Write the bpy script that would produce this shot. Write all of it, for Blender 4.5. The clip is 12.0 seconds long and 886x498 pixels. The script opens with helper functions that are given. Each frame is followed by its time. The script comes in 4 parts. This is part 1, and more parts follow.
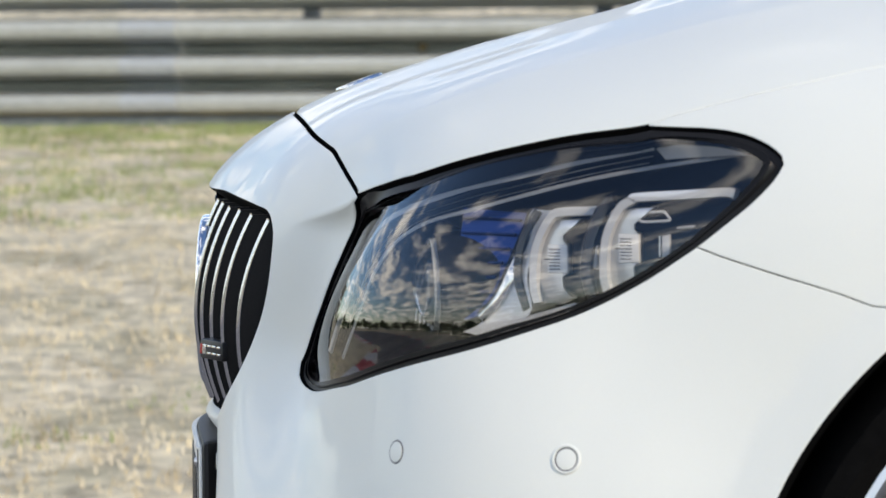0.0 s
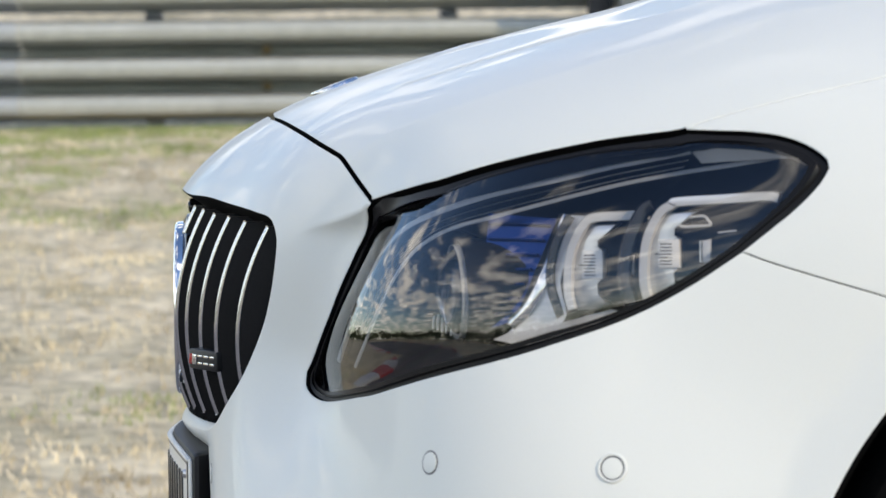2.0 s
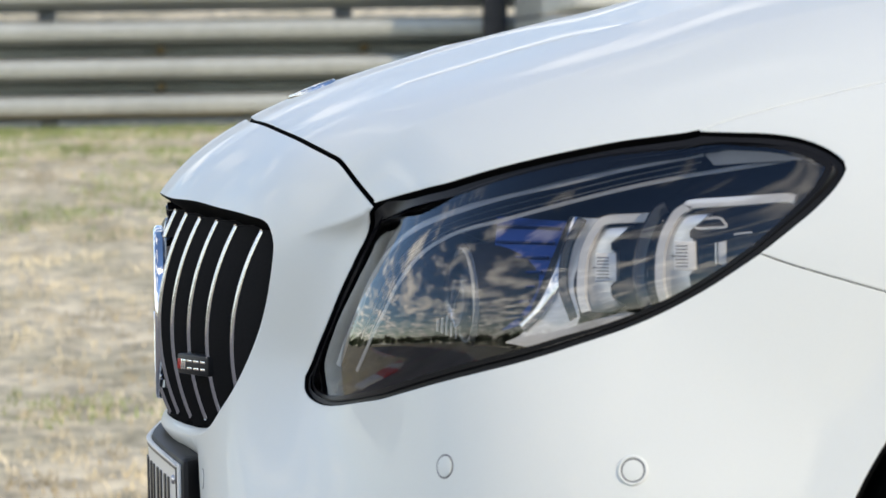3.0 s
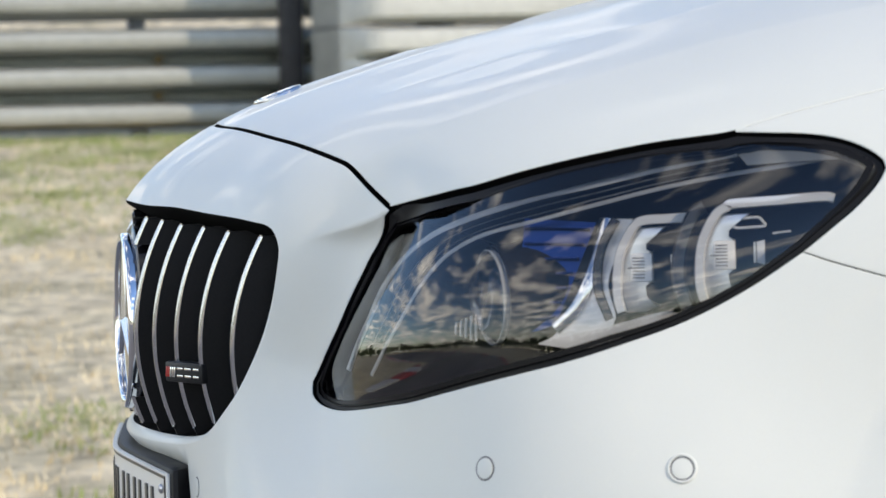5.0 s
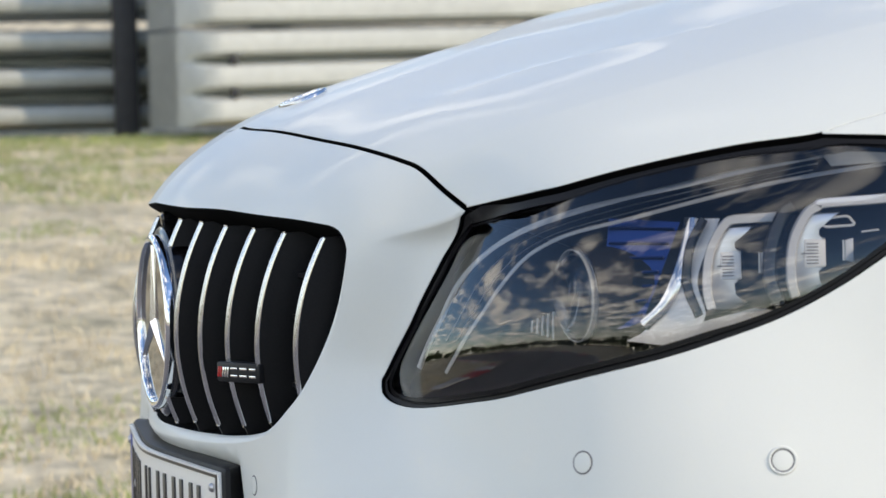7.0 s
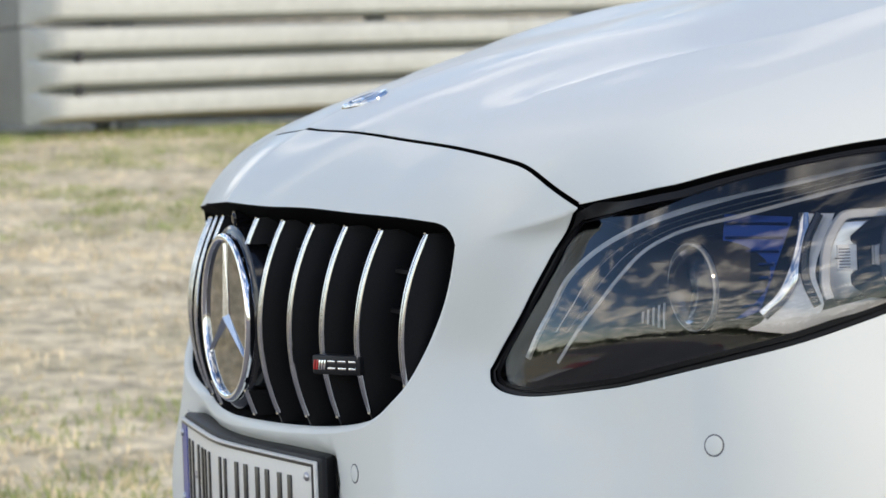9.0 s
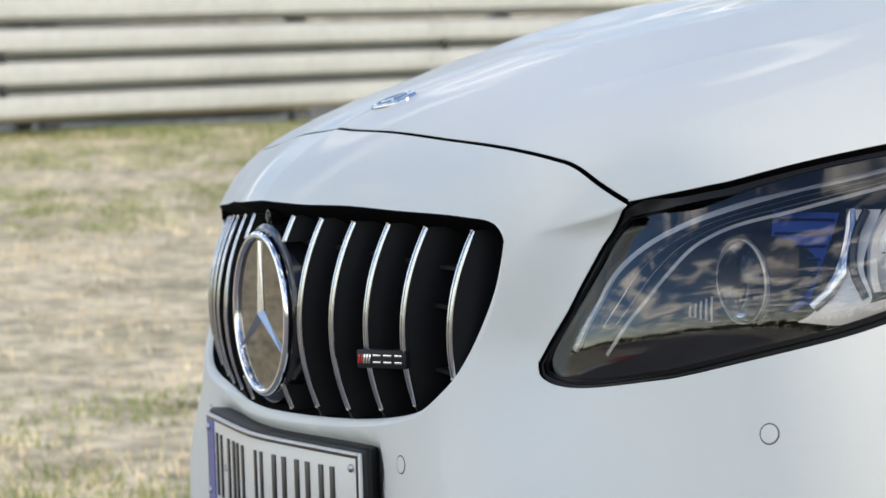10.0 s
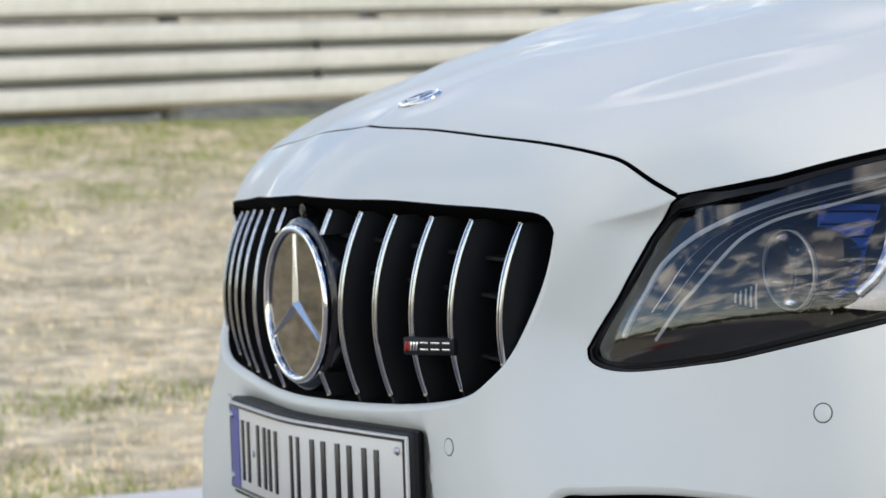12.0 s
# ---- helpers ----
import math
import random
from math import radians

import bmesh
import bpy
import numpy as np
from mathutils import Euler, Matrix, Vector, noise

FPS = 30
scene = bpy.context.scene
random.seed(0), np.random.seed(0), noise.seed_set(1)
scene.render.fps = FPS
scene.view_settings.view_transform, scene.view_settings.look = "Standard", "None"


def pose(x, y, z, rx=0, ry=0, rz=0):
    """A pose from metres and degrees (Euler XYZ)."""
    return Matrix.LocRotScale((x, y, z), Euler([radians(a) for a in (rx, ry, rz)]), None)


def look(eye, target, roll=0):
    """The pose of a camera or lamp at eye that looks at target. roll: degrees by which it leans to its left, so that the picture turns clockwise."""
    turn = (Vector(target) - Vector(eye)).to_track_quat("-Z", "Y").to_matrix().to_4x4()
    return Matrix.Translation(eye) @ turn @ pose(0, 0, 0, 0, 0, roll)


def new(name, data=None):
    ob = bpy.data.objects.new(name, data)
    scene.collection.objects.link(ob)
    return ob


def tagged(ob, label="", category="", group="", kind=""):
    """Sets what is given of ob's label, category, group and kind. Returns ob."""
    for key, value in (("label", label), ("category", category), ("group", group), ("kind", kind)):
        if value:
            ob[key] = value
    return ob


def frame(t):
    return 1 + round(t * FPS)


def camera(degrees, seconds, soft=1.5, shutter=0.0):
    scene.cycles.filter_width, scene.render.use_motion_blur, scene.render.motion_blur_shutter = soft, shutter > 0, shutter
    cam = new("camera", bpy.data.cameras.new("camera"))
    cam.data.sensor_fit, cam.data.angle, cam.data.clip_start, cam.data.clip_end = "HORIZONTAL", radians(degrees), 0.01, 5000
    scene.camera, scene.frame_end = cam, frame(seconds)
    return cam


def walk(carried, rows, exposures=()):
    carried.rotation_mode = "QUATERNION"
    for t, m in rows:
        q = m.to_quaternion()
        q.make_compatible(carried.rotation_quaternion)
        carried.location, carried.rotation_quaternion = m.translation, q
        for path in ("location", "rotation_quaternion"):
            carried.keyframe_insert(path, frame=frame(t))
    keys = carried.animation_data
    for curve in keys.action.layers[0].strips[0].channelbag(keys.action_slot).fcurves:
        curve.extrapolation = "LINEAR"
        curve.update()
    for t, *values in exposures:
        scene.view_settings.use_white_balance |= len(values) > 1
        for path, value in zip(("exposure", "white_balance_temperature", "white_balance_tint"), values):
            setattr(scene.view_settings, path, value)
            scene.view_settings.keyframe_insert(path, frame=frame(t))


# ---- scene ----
cam = camera(18.5, 12.0)
PATH = [
    (0, (0.2704, -2.9511, 0.7737), (0.2674, -0.9516, 0.6947), -0.40),
    (0.5, (0.2440, -2.9369, 0.7734), (0.2600, -0.9382, 0.6954), -0.39),
    (1, (0.1962, -2.9316, 0.7753), (0.2522, -0.9339, 0.6964), -0.47),
    (1.5, (0.1508, -2.9175, 0.7771), (0.2417, -0.9214, 0.6981), -0.65),
    (2, (0.0981, -2.9092, 0.7779), (0.2301, -0.9138, 0.6990), -0.73),
    (2.5, (0.0434, -2.9026, 0.7798), (0.2221, -0.9124, 0.7000), -0.91),
    (3, (-0.0094, -2.8952, 0.7827), (0.2123, -0.9090, 0.7019), -0.99),
    (5, (-0.2280, -2.8603, 0.7791), (0.1686, -0.9010, 0.7038), -1.40),
    (5.5, (-0.2726, -2.8502, 0.7849), (0.1537, -0.8972, 0.7047), -1.49),
    (6, (-0.3406, -2.8482, 0.7849), (0.1273, -0.9050, 0.7059), -1.57),
    (6.5, (-0.4076, -2.8461, 0.7848), (0.0990, -0.9128, 0.7060), -1.55),
    (8.5, (-0.7114, -2.8585, 0.7881), (-0.0548, -0.9709, 0.7100), -1.67),
    (9, (-0.7887, -2.8618, 0.7991), (-0.0995, -0.9858, 0.7133), -1.85),
    (9.5, (-0.8700, -2.8682, 0.8002), (-0.1484, -1.0046, 0.7136), -1.84),
    (10, (-0.9524, -2.8754, 0.8024), (-0.1925, -1.0277, 0.7150), -1.92),
    (10.5, (-1.0348, -2.8817, 0.8065), (-0.2375, -1.0487, 0.7154), -1.90),
    (11, (-1.1123, -2.8910, 0.8166), (-0.2817, -1.0747, 0.7188), -2.08),
    (11.5, (-1.1717, -2.8992, 0.8208), (-0.3146, -1.0942, 0.7202), -2.17),
    (12, (-1.2030, -2.9041, 0.8069), (-0.3341, -1.1054, 0.7154), -1.96),
]
walk(cam, [(t, look(eye, target, roll)) for t, eye, target, roll in PATH], [(0, 0.33, 8900, 12), (6, 0.33, 9000, 12), (12, 0.38, 9300, 13)])

# ---- lens: slight depth of field of a long portrait lens ----
cam.data.dof.use_dof = True
cam.data.dof.focus_distance = 2.62
cam.data.dof.aperture_fstop = 12.0

# ---- world, sun ----
SUN_ELEVATION, SUN_AZIMUTH = radians(26), radians(-50)   # azimuth from +x towards +y
sun_way = Vector((math.cos(SUN_ELEVATION) * math.cos(SUN_AZIMUTH), math.cos(SUN_ELEVATION) * math.sin(SUN_AZIMUTH), math.sin(SUN_ELEVATION)))


def build_world():
    world = bpy.data.worlds.new("sky")
    scene.world = world
    world.use_nodes = True
    nt = world.node_tree
    nt.nodes.clear()
    out = nt.nodes.new("ShaderNodeOutputWorld")
    bg = nt.nodes.new("ShaderNodeBackground")
    sky = nt.nodes.new("ShaderNodeTexSky")
    sky.sky_type, sky.sun_disc = "NISHITA", False
    sky.sun_elevation, sky.sun_rotation = SUN_ELEVATION, math.pi / 2 - SUN_AZIMUTH
    sky.air_density, sky.dust_density, sky.ozone_density = 1.2, 0.0, 4.0
    coord = nt.nodes.new("ShaderNodeTexCoord")
    # clouds on a flat layer: direction divided by its height
    sep = nt.nodes.new("ShaderNodeSeparateXYZ")
    nt.links.new(coord.outputs["Generated"], sep.inputs[0])
    high = nt.nodes.new("ShaderNodeMath")
    high.operation = "MAXIMUM"
    high.inputs[1].default_value = 0.0
    nt.links.new(sep.outputs["Z"], high.inputs[0])
    lift = nt.nodes.new("ShaderNodeMath")
    lift.operation = "ADD"
    lift.inputs[1].default_value = 0.09
    nt.links.new(high.outputs[0], lift.inputs[0])
    flat = nt.nodes.new("ShaderNodeVectorMath")
    flat.operation = "DIVIDE"
    nt.links.new(coord.outputs["Generated"], flat.inputs[0])
    join = nt.nodes.new("ShaderNodeCombineXYZ")
    for n in range(3):
        nt.links.new(lift.outputs[0], join.inputs[n])
    nt.links.new(join.outputs[0], flat.inputs[1])
    noise_node = nt.nodes.new("ShaderNodeTexNoise")
    noise_node.inputs["Scale"].default_value = 2.3
    noise_node.inputs["Detail"].default_value = 6
    noise_node.inputs["Roughness"].default_value = 0.58
    noise_node.inputs["Distortion"].default_value = 0.08
    nt.links.new(flat.outputs[0], noise_node.inputs["Vector"])
    ramp = nt.nodes.new("ShaderNodeValToRGB")
    ramp.color_ramp.elements[0].position, ramp.color_ramp.elements[1].position = 0.54, 0.72
    # cumulus crowd together towards the horizon and thin out overhead
    crowd = nt.nodes.new("ShaderNodeMapRange")
    crowd.inputs["From Min"].default_value, crowd.inputs["From Max"].default_value = 0.0, 1.0
    crowd.inputs["To Min"].default_value, crowd.inputs["To Max"].default_value = 0.06, -0.03
    nt.links.new(high.outputs[0], crowd.inputs["Value"])
    cover = nt.nodes.new("ShaderNodeMath")
    cover.operation = "ADD"
    nt.links.new(noise_node.outputs["Fac"], cover.inputs[0])
    nt.links.new(crowd.outputs["Result"], cover.inputs[1])
    # cloud cover raised ahead of the car, added to brighten its front
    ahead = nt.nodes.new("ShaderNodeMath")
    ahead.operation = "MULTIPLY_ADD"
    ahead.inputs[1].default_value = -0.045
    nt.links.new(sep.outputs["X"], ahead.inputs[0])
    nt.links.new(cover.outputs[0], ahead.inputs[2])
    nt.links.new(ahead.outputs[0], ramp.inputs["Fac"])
    mix = nt.nodes.new("ShaderNodeMix")
    mix.data_type = "RGBA"
    mix.inputs["B"].default_value = (16.5, 18.3, 21.0, 1)
    nt.links.new(ramp.outputs["Color"], mix.inputs["Factor"])
    deep = nt.nodes.new("ShaderNodeMix")        # clear air after rain: a deeper blue
    deep.data_type, deep.blend_type = "RGBA", "MULTIPLY"
    deep.inputs["Factor"].default_value = 1.0
    deep.inputs["B"].default_value = (0.80, 1.02, 1.36, 1)
    nt.links.new(sky.outputs["Color"], deep.inputs["A"])
    nt.links.new(deep.outputs["Result"], mix.inputs["A"])
    nt.links.new(mix.outputs["Result"], bg.inputs["Color"])
    bg.inputs["Strength"].default_value = 0.15
    nt.links.new(bg.outputs[0], out.inputs["Surface"])


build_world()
sun_data = bpy.data.lights.new("sun", "SUN")
sun_data.energy, sun_data.angle, sun_data.color = 1.65, radians(0.8), (1.0, 0.965, 0.91)
sun = new("sun", sun_data)
sun.matrix_world = look(sun_way * 60, (0, 0, 0))


# ---- materials ----
def material(name, colour, rough=0.5, metal=0.0, coat=0.0, vary=0.0, grain=0.0, scale=30.0, bump=0.0, stain=None, stain_scale=2.0, stain_at=(0.5, 0.7), spec=0.5):
    m = bpy.data.materials.new(name)
    m.use_nodes = True
    nt = m.node_tree
    b = nt.nodes["Principled BSDF"]
    b.inputs["Base Color"].default_value = (*colour, 1)
    b.inputs["Roughness"].default_value = rough
    b.inputs["Metallic"].default_value = metal
    b.inputs["Coat Weight"].default_value = coat
    b.inputs["Coat Roughness"].default_value = 0.04
    b.inputs["Specular IOR Level"].default_value = spec
    if vary or grain or bump or stain:
        co = nt.nodes.new("ShaderNodeTexCoord")
        fine = nt.nodes.new("ShaderNodeTexNoise")
        fine.inputs["Scale"].default_value, fine.inputs["Detail"].default_value = scale, 6
        nt.links.new(co.outputs["Object"], fine.inputs["Vector"])
        wide = nt.nodes.new("ShaderNodeTexNoise")
        wide.inputs["Scale"].default_value, wide.inputs["Detail"].default_value = stain_scale, 5
        nt.links.new(co.outputs["Object"], wide.inputs["Vector"])
        ramp = nt.nodes.new("ShaderNodeValToRGB")
        ramp.color_ramp.elements[0].position, ramp.color_ramp.elements[1].position = stain_at
        nt.links.new(wide.outputs["Fac"], ramp.inputs["Fac"])
        one = nt.nodes.new("ShaderNodeMix")
        one.data_type = "RGBA"
        one.inputs["A"].default_value = (*colour, 1)
        one.inputs["B"].default_value = (*(stain or [c * (1 - vary) for c in colour]), 1)
        nt.links.new(ramp.outputs["Color"], one.inputs["Factor"])
        two = nt.nodes.new("ShaderNodeMix")
        two.data_type, two.blend_type = "RGBA", "MULTIPLY"
        two.inputs["Factor"].default_value = 1.0
        spread = nt.nodes.new("ShaderNodeMapRange")
        spread.inputs["From Min"].default_value, spread.inputs["From Max"].default_value = 0.25, 0.75
        spread.inputs["To Min"].default_value, spread.inputs["To Max"].default_value = 1 - grain, 1 + grain
        nt.links.new(fine.outputs["Fac"], spread.inputs["Value"])
        nt.links.new(one.outputs["Result"], two.inputs["A"])
        nt.links.new(spread.outputs["Result"], two.inputs["B"])
        nt.links.new(two.outputs["Result"], b.inputs["Base Color"])
        if bump:
            bp = nt.nodes.new("ShaderNodeBump")
            bp.inputs["Strength"].default_value, bp.inputs["Distance"].default_value = bump, 0.01
            nt.links.new(fine.outputs["Fac"], bp.inputs["Height"])
            nt.links.new(bp.outputs["Normal"], b.inputs["Normal"])
    return m


def clear_cover(name, tint=(1, 1, 1), ior=1.5):
    """Thin clear plastic or glass: straight through, with a mirror's gloss that grows towards grazing."""
    m = bpy.data.materials.new(name)
    m.use_nodes = True
    nt = m.node_tree
    nt.nodes.clear()
    out = nt.nodes.new("ShaderNodeOutputMaterial")
    through_it = nt.nodes.new("ShaderNodeBsdfTransparent")
    through_it.inputs["Color"].default_value = (*tint, 1)
    gloss = nt.nodes.new("ShaderNodeBsdfGlossy")
    gloss.inputs["Roughness"].default_value = 0.0
    fresnel = nt.nodes.new("ShaderNodeFresnel")
    fresnel.inputs["IOR"].default_value = ior
    mix = nt.nodes.new("ShaderNodeMixShader")
    nt.links.new(fresnel.outputs[0], mix.inputs["Fac"])
    nt.links.new(through_it.outputs[0], mix.inputs[1])
    nt.links.new(gloss.outputs[0], mix.inputs[2])
    nt.links.new(mix.outputs[0], out.inputs["Surface"])
    return m


def frosted(name, colour, see=0.55):
    """Milky clear plastic of a light guide."""
    m = clear_cover(name)
    nt = m.node_tree
    white = nt.nodes.new("ShaderNodeBsdfPrincipled")
    white.inputs["Base Color"].default_value, white.inputs["Roughness"].default_value = (*colour, 1), 0.12
    mix = nt.nodes.new("ShaderNodeMixShader")
    mix.inputs["Fac"].default_value = see
    out = nt.nodes["Material Output"]
    old = out.inputs["Surface"].links[0].from_socket
    nt.links.new(white.outputs[0], mix.inputs[1])
    nt.links.new(old, mix.inputs[2])
    nt.links.new(mix.outputs[0], out.inputs["Surface"])
    return m


def solid_glass(name):
    m = bpy.data.materials.new(name)
    m.use_nodes = True
    b = m.node_tree.nodes["Principled BSDF"]
    b.inputs["Base Color"].default_value = (0.95, 0.97, 1.0, 1)
    b.inputs["Roughness"].default_value, b.inputs["IOR"].default_value, b.inputs["Transmission Weight"].default_value = 0.03, 1.5, 1.0
    return m


GUIDE = frosted("light_guide_clear", (0.62, 0.66, 0.70), 0.5)
BRIGHT_GUIDE = frosted("light_guide_ribbed", (0.74, 0.79, 0.84), 0.3)
LENS_GLASS = solid_glass("projector_lens_glass")
PAINT = material("white_car_paint", (0.785, 0.80, 0.745), rough=0.5, coat=0.25, grain=0.012, scale=900, spec=0.2)
BLACK_GLOSS = material("gloss_black_plastic", (0.008, 0.008, 0.009), rough=0.12)
BLACK_SATIN = material("satin_black_plastic", (0.009, 0.009, 0.010), rough=0.5, spec=0.25, grain=0.12, scale=400)
SLAT_BLACK = material("matt_black_slat", (0.006, 0.006, 0.007), rough=0.45, spec=0.15, grain=0.2, scale=500, bump=0.04)
BLACK_DEEP = material("dull_black_liner", (0.003, 0.003, 0.003), rough=0.9, spec=0.05)
RUBBER = material("tyre_rubber", (0.004, 0.004, 0.004), rough=0.85, spec=0.05, grain=0.2, scale=120, bump=0.1)
CHROME = material("chrome", (0.86, 0.87, 0.88), rough=0.05, metal=1.0)
SLAT_CHROME = material("dark_chrome", (0.55, 0.56, 0.58), rough=0.10, metal=1.0)
SATIN_METAL = material("satin_aluminium", (0.62, 0.63, 0.65), rough=0.32, metal=1.0)
SILVER = material("silver_plastic", (0.60, 0.63, 0.67), rough=0.25)
RIM_BLACK = material("dark_lamp_rim", (0.006, 0.006, 0.007), rough=0.3, spec=0.2)
LAMP_DARK = material("lamp_bezel_dark", (0.012, 0.0125, 0.015), rough=0.25)
COVER = clear_cover("lamp_cover_clear", (0.98, 0.985, 0.99), 1.8)
PLATE_WHITE = material("plate_white", (0.82, 0.80, 0.74), rough=0.3, grain=0.02, scale=200)
PLATE_BLUE = material("plate_blue", (0.01, 0.05, 0.35), rough=0.3)
PLATE_INK = material("plate_ink", (0.025, 0.022, 0.022), rough=0.3)
RED = material("red_enamel", (0.55, 0.03, 0.03), rough=0.25)
GALVANISED = material("weathered_galvanised_steel", (0.44, 0.46, 0.43), rough=0.55, metal=0.0, grain=0.10, scale=14, vary=0.22, stain_scale=1.4, stain_at=(0.45, 0.75))
PALE_STEEL = material("pale_galvanised_steel", (0.53, 0.545, 0.51), rough=0.5, grain=0.08, scale=14, vary=0.15, stain_scale=1.2, stain_at=(0.45, 0.75))
POST_STEEL = material("grey_post_steel", (0.30, 0.32, 0.36), rough=0.6, grain=0.12, scale=20)
# dark studs with their shade in the colour; also the added post
DARK_STEEL = material("dark_steel_with_shade", (0.035, 0.035, 0.038), rough=0.6, grain=0.2, scale=30)
BOLT_RUST = material("rusty_bolt", (0.30, 0.22, 0.12), rough=0.7, grain=0.3, scale=90)
ASPHALT = material("asphalt", (0.23, 0.205, 0.19), rough=0.9, grain=0.35, scale=60, bump=0.35, vary=0.25, stain_scale=0.35, stain_at=(0.4, 0.7))
WHITE_LINE = material("white_kerb_paint", (0.74, 0.73, 0.70), rough=0.6, grain=0.06, scale=25, vary=0.25, stain_scale=3.0, stain_at=(0.5, 0.8))
KERB_RED = material("red_kerb_paint", (0.55, 0.03, 0.03), rough=0.6, grain=0.1, scale=25)
DRY_GRASS = material("dry_grass_ground", (0.72, 0.61, 0.42), rough=1.0, grain=0.55, scale=12, bump=0.25, stain=(0.46, 0.40, 0.26), stain_scale=2.6, stain_at=(0.42, 0.68))
GRASS_GREEN = material("fresh_grass", (0.30, 0.35, 0.13), rough=0.85, grain=0.35, scale=3)
STRAW = material("dry_straw", (0.75, 0.64, 0.45), rough=0.9, grain=0.5, scale=4, stain=(0.44, 0.36, 0.24), stain_scale=2.2, stain_at=(0.5, 0.66))
# blue of the reflected sky, put into a dark panel's base colour
SKY_BLUE_GLOSS = material("dark_panel_sky_reflection", (0.009, 0.028, 0.12), rough=0.28, metal=1.0)
SATIN_SILVER = material("satin_silver_bezel", (0.80, 0.81, 0.82), rough=0.35)
LAP_STEEL = material("bluish_lap_plate", (0.40, 0.43, 0.44), rough=0.5, grain=0.1, scale=14)
GREY_BEZEL = material("dark_grey_bezel", (0.016, 0.017, 0.020), rough=0.35, spec=0.3)
DISC_MIRROR = material("dark_mirror_glass", (0.17, 0.163, 0.152), rough=0.03, metal=1.0)
BADGE_CHROME = material("bright_badge_metal", (0.8, 0.78, 0.76), rough=0.15, metal=1.0)
SENSOR_GREY = material("grey_sensor_gap", (0.12, 0.12, 0.13), rough=0.5)
LEAF = material("tree_foliage", (0.045, 0.075, 0.025), rough=0.9, grain=0.4, scale=2)



# ---- building helpers ----
def mesh_object(name, verts, faces, mat, parent=None, label="", normals=None, smooth=True, second=None, second_from=None):
    me = bpy.data.meshes.new(name)
    me.from_pydata([tuple(v) for v in verts], [], [tuple(int(i) for i in f) for f in faces])
    if smooth:
        me.shade_smooth()
    me.materials.append(mat)
    if second is not None:
        me.materials.append(second)
        for f in me.polygons:
            f.material_index = 1 if second_from[f.index] else 0
    me.update()
    if normals is not None:
        me.normals_split_custom_set_from_vertices([tuple(n) for n in normals])
    ob = new(name, me)
    ob.parent = parent
    return tagged(ob, label)


def part(name, bm, mat, parent, label="", smooth=True):
    me = bpy.data.meshes.new(name)
    bmesh.ops.recalc_face_normals(bm, faces=bm.faces)
    bm.to_mesh(me)
    bm.free()
    if smooth:
        me.shade_smooth()
        me.set_sharp_from_angle(angle=radians(35))
    me.materials.append(mat)
    ob = new(name, me)
    ob.parent = parent
    return tagged(ob, label)


def empty(name, place=(0, 0, 0), parent=None):
    ob = new(name)
    ob.location, ob.parent, ob.empty_display_size = place, parent, 0.1
    return ob


def box(bm, centre, size, turn=None, bevel=0.0):
    m = Matrix.Translation(centre) @ (turn or Matrix()) @ Matrix.Diagonal((*size, 1))
    made = bmesh.ops.create_cube(bm, size=1, matrix=m)["verts"]
    if bevel:
        edges = {e for v in made for e in v.link_edges}
        bmesh.ops.bevel(bm, geom=list(edges), offset=bevel, segments=2, affect="EDGES", profile=0.5)
    return made


def turned(bm, profile, place, axis, steps=48, closed=False):
    """A lathed shape: profile of (radius, height along the axis)."""
    axis = Vector(axis).normalized()
    m = Matrix.Translation(place) @ axis.to_track_quat("Z", "Y").to_matrix().to_4x4()
    rings = [[bm.verts.new(m @ Vector((r * math.cos(2 * math.pi * k / steps), r * math.sin(2 * math.pi * k / steps), h))) for k in range(steps)] for r, h in profile]
    pairs = list(zip(rings, rings[1:])) + ([(rings[-1], rings[0])] if closed else [])
    for a, b in pairs:
        for k in range(steps):
            bm.faces.new((a[k], a[(k + 1) % steps], b[(k + 1) % steps], b[k]))
    if not closed:
        for ring, (r, h) in ((rings[0], profile[0]), (rings[-1], profile[-1])):
            if r > 1e-4:
                bm.faces.new(ring)


def spline(points, n=8):
    """A smooth curve through the points (Catmull-Rom), n steps from one to the next."""
    p = np.array(points, float)
    p = np.vstack([2 * p[0] - p[1], p, 2 * p[-1] - p[-2]])
    out = []
    for i in range(1, len(p) - 2):
        for t in np.arange(n) / n:
            out.append(0.5 * (2 * p[i] + (p[i + 1] - p[i - 1]) * t + (2 * p[i - 1] - 5 * p[i] + 4 * p[i + 1] - p[i + 2]) * t ** 2
                              + (3 * p[i] - p[i - 1] - 3 * p[i + 1] + p[i + 2]) * t ** 3))
    out.append(p[-2])
    return np.array(out)


def sweep(bm, path, section, up, closed=False):
    """A section of (side, up) pairs carried along the path; up gives the upward way at each point. Ends are capped."""
    path = np.array(path, float)
    up = np.broadcast_to(np.array(up, float), path.shape)
    along = np.gradient(path, axis=0)
    rings = []
    for p, a, u in zip(path, along, up):
        a = a / np.linalg.norm(a)
        s = np.cross(a, u)
        s = s / np.linalg.norm(s)
        w = np.cross(s, a)
        rings.append([bm.verts.new(p + s * x + w * y) for x, y in section])
    n = len(section)
    for a, b in zip(rings, rings[1:]):
        for k in range(n):
            bm.faces.new((a[k], a[(k + 1) % n], b[(k + 1) % n], b[k]))
    bm.faces.new(rings[0])
    bm.faces.new(rings[-1])


def round_section(r, n=8, flat=1.0):
    return [(r * math.cos(2 * math.pi * k / n), r * flat * math.sin(2 * math.pi * k / n)) for k in range(n)]


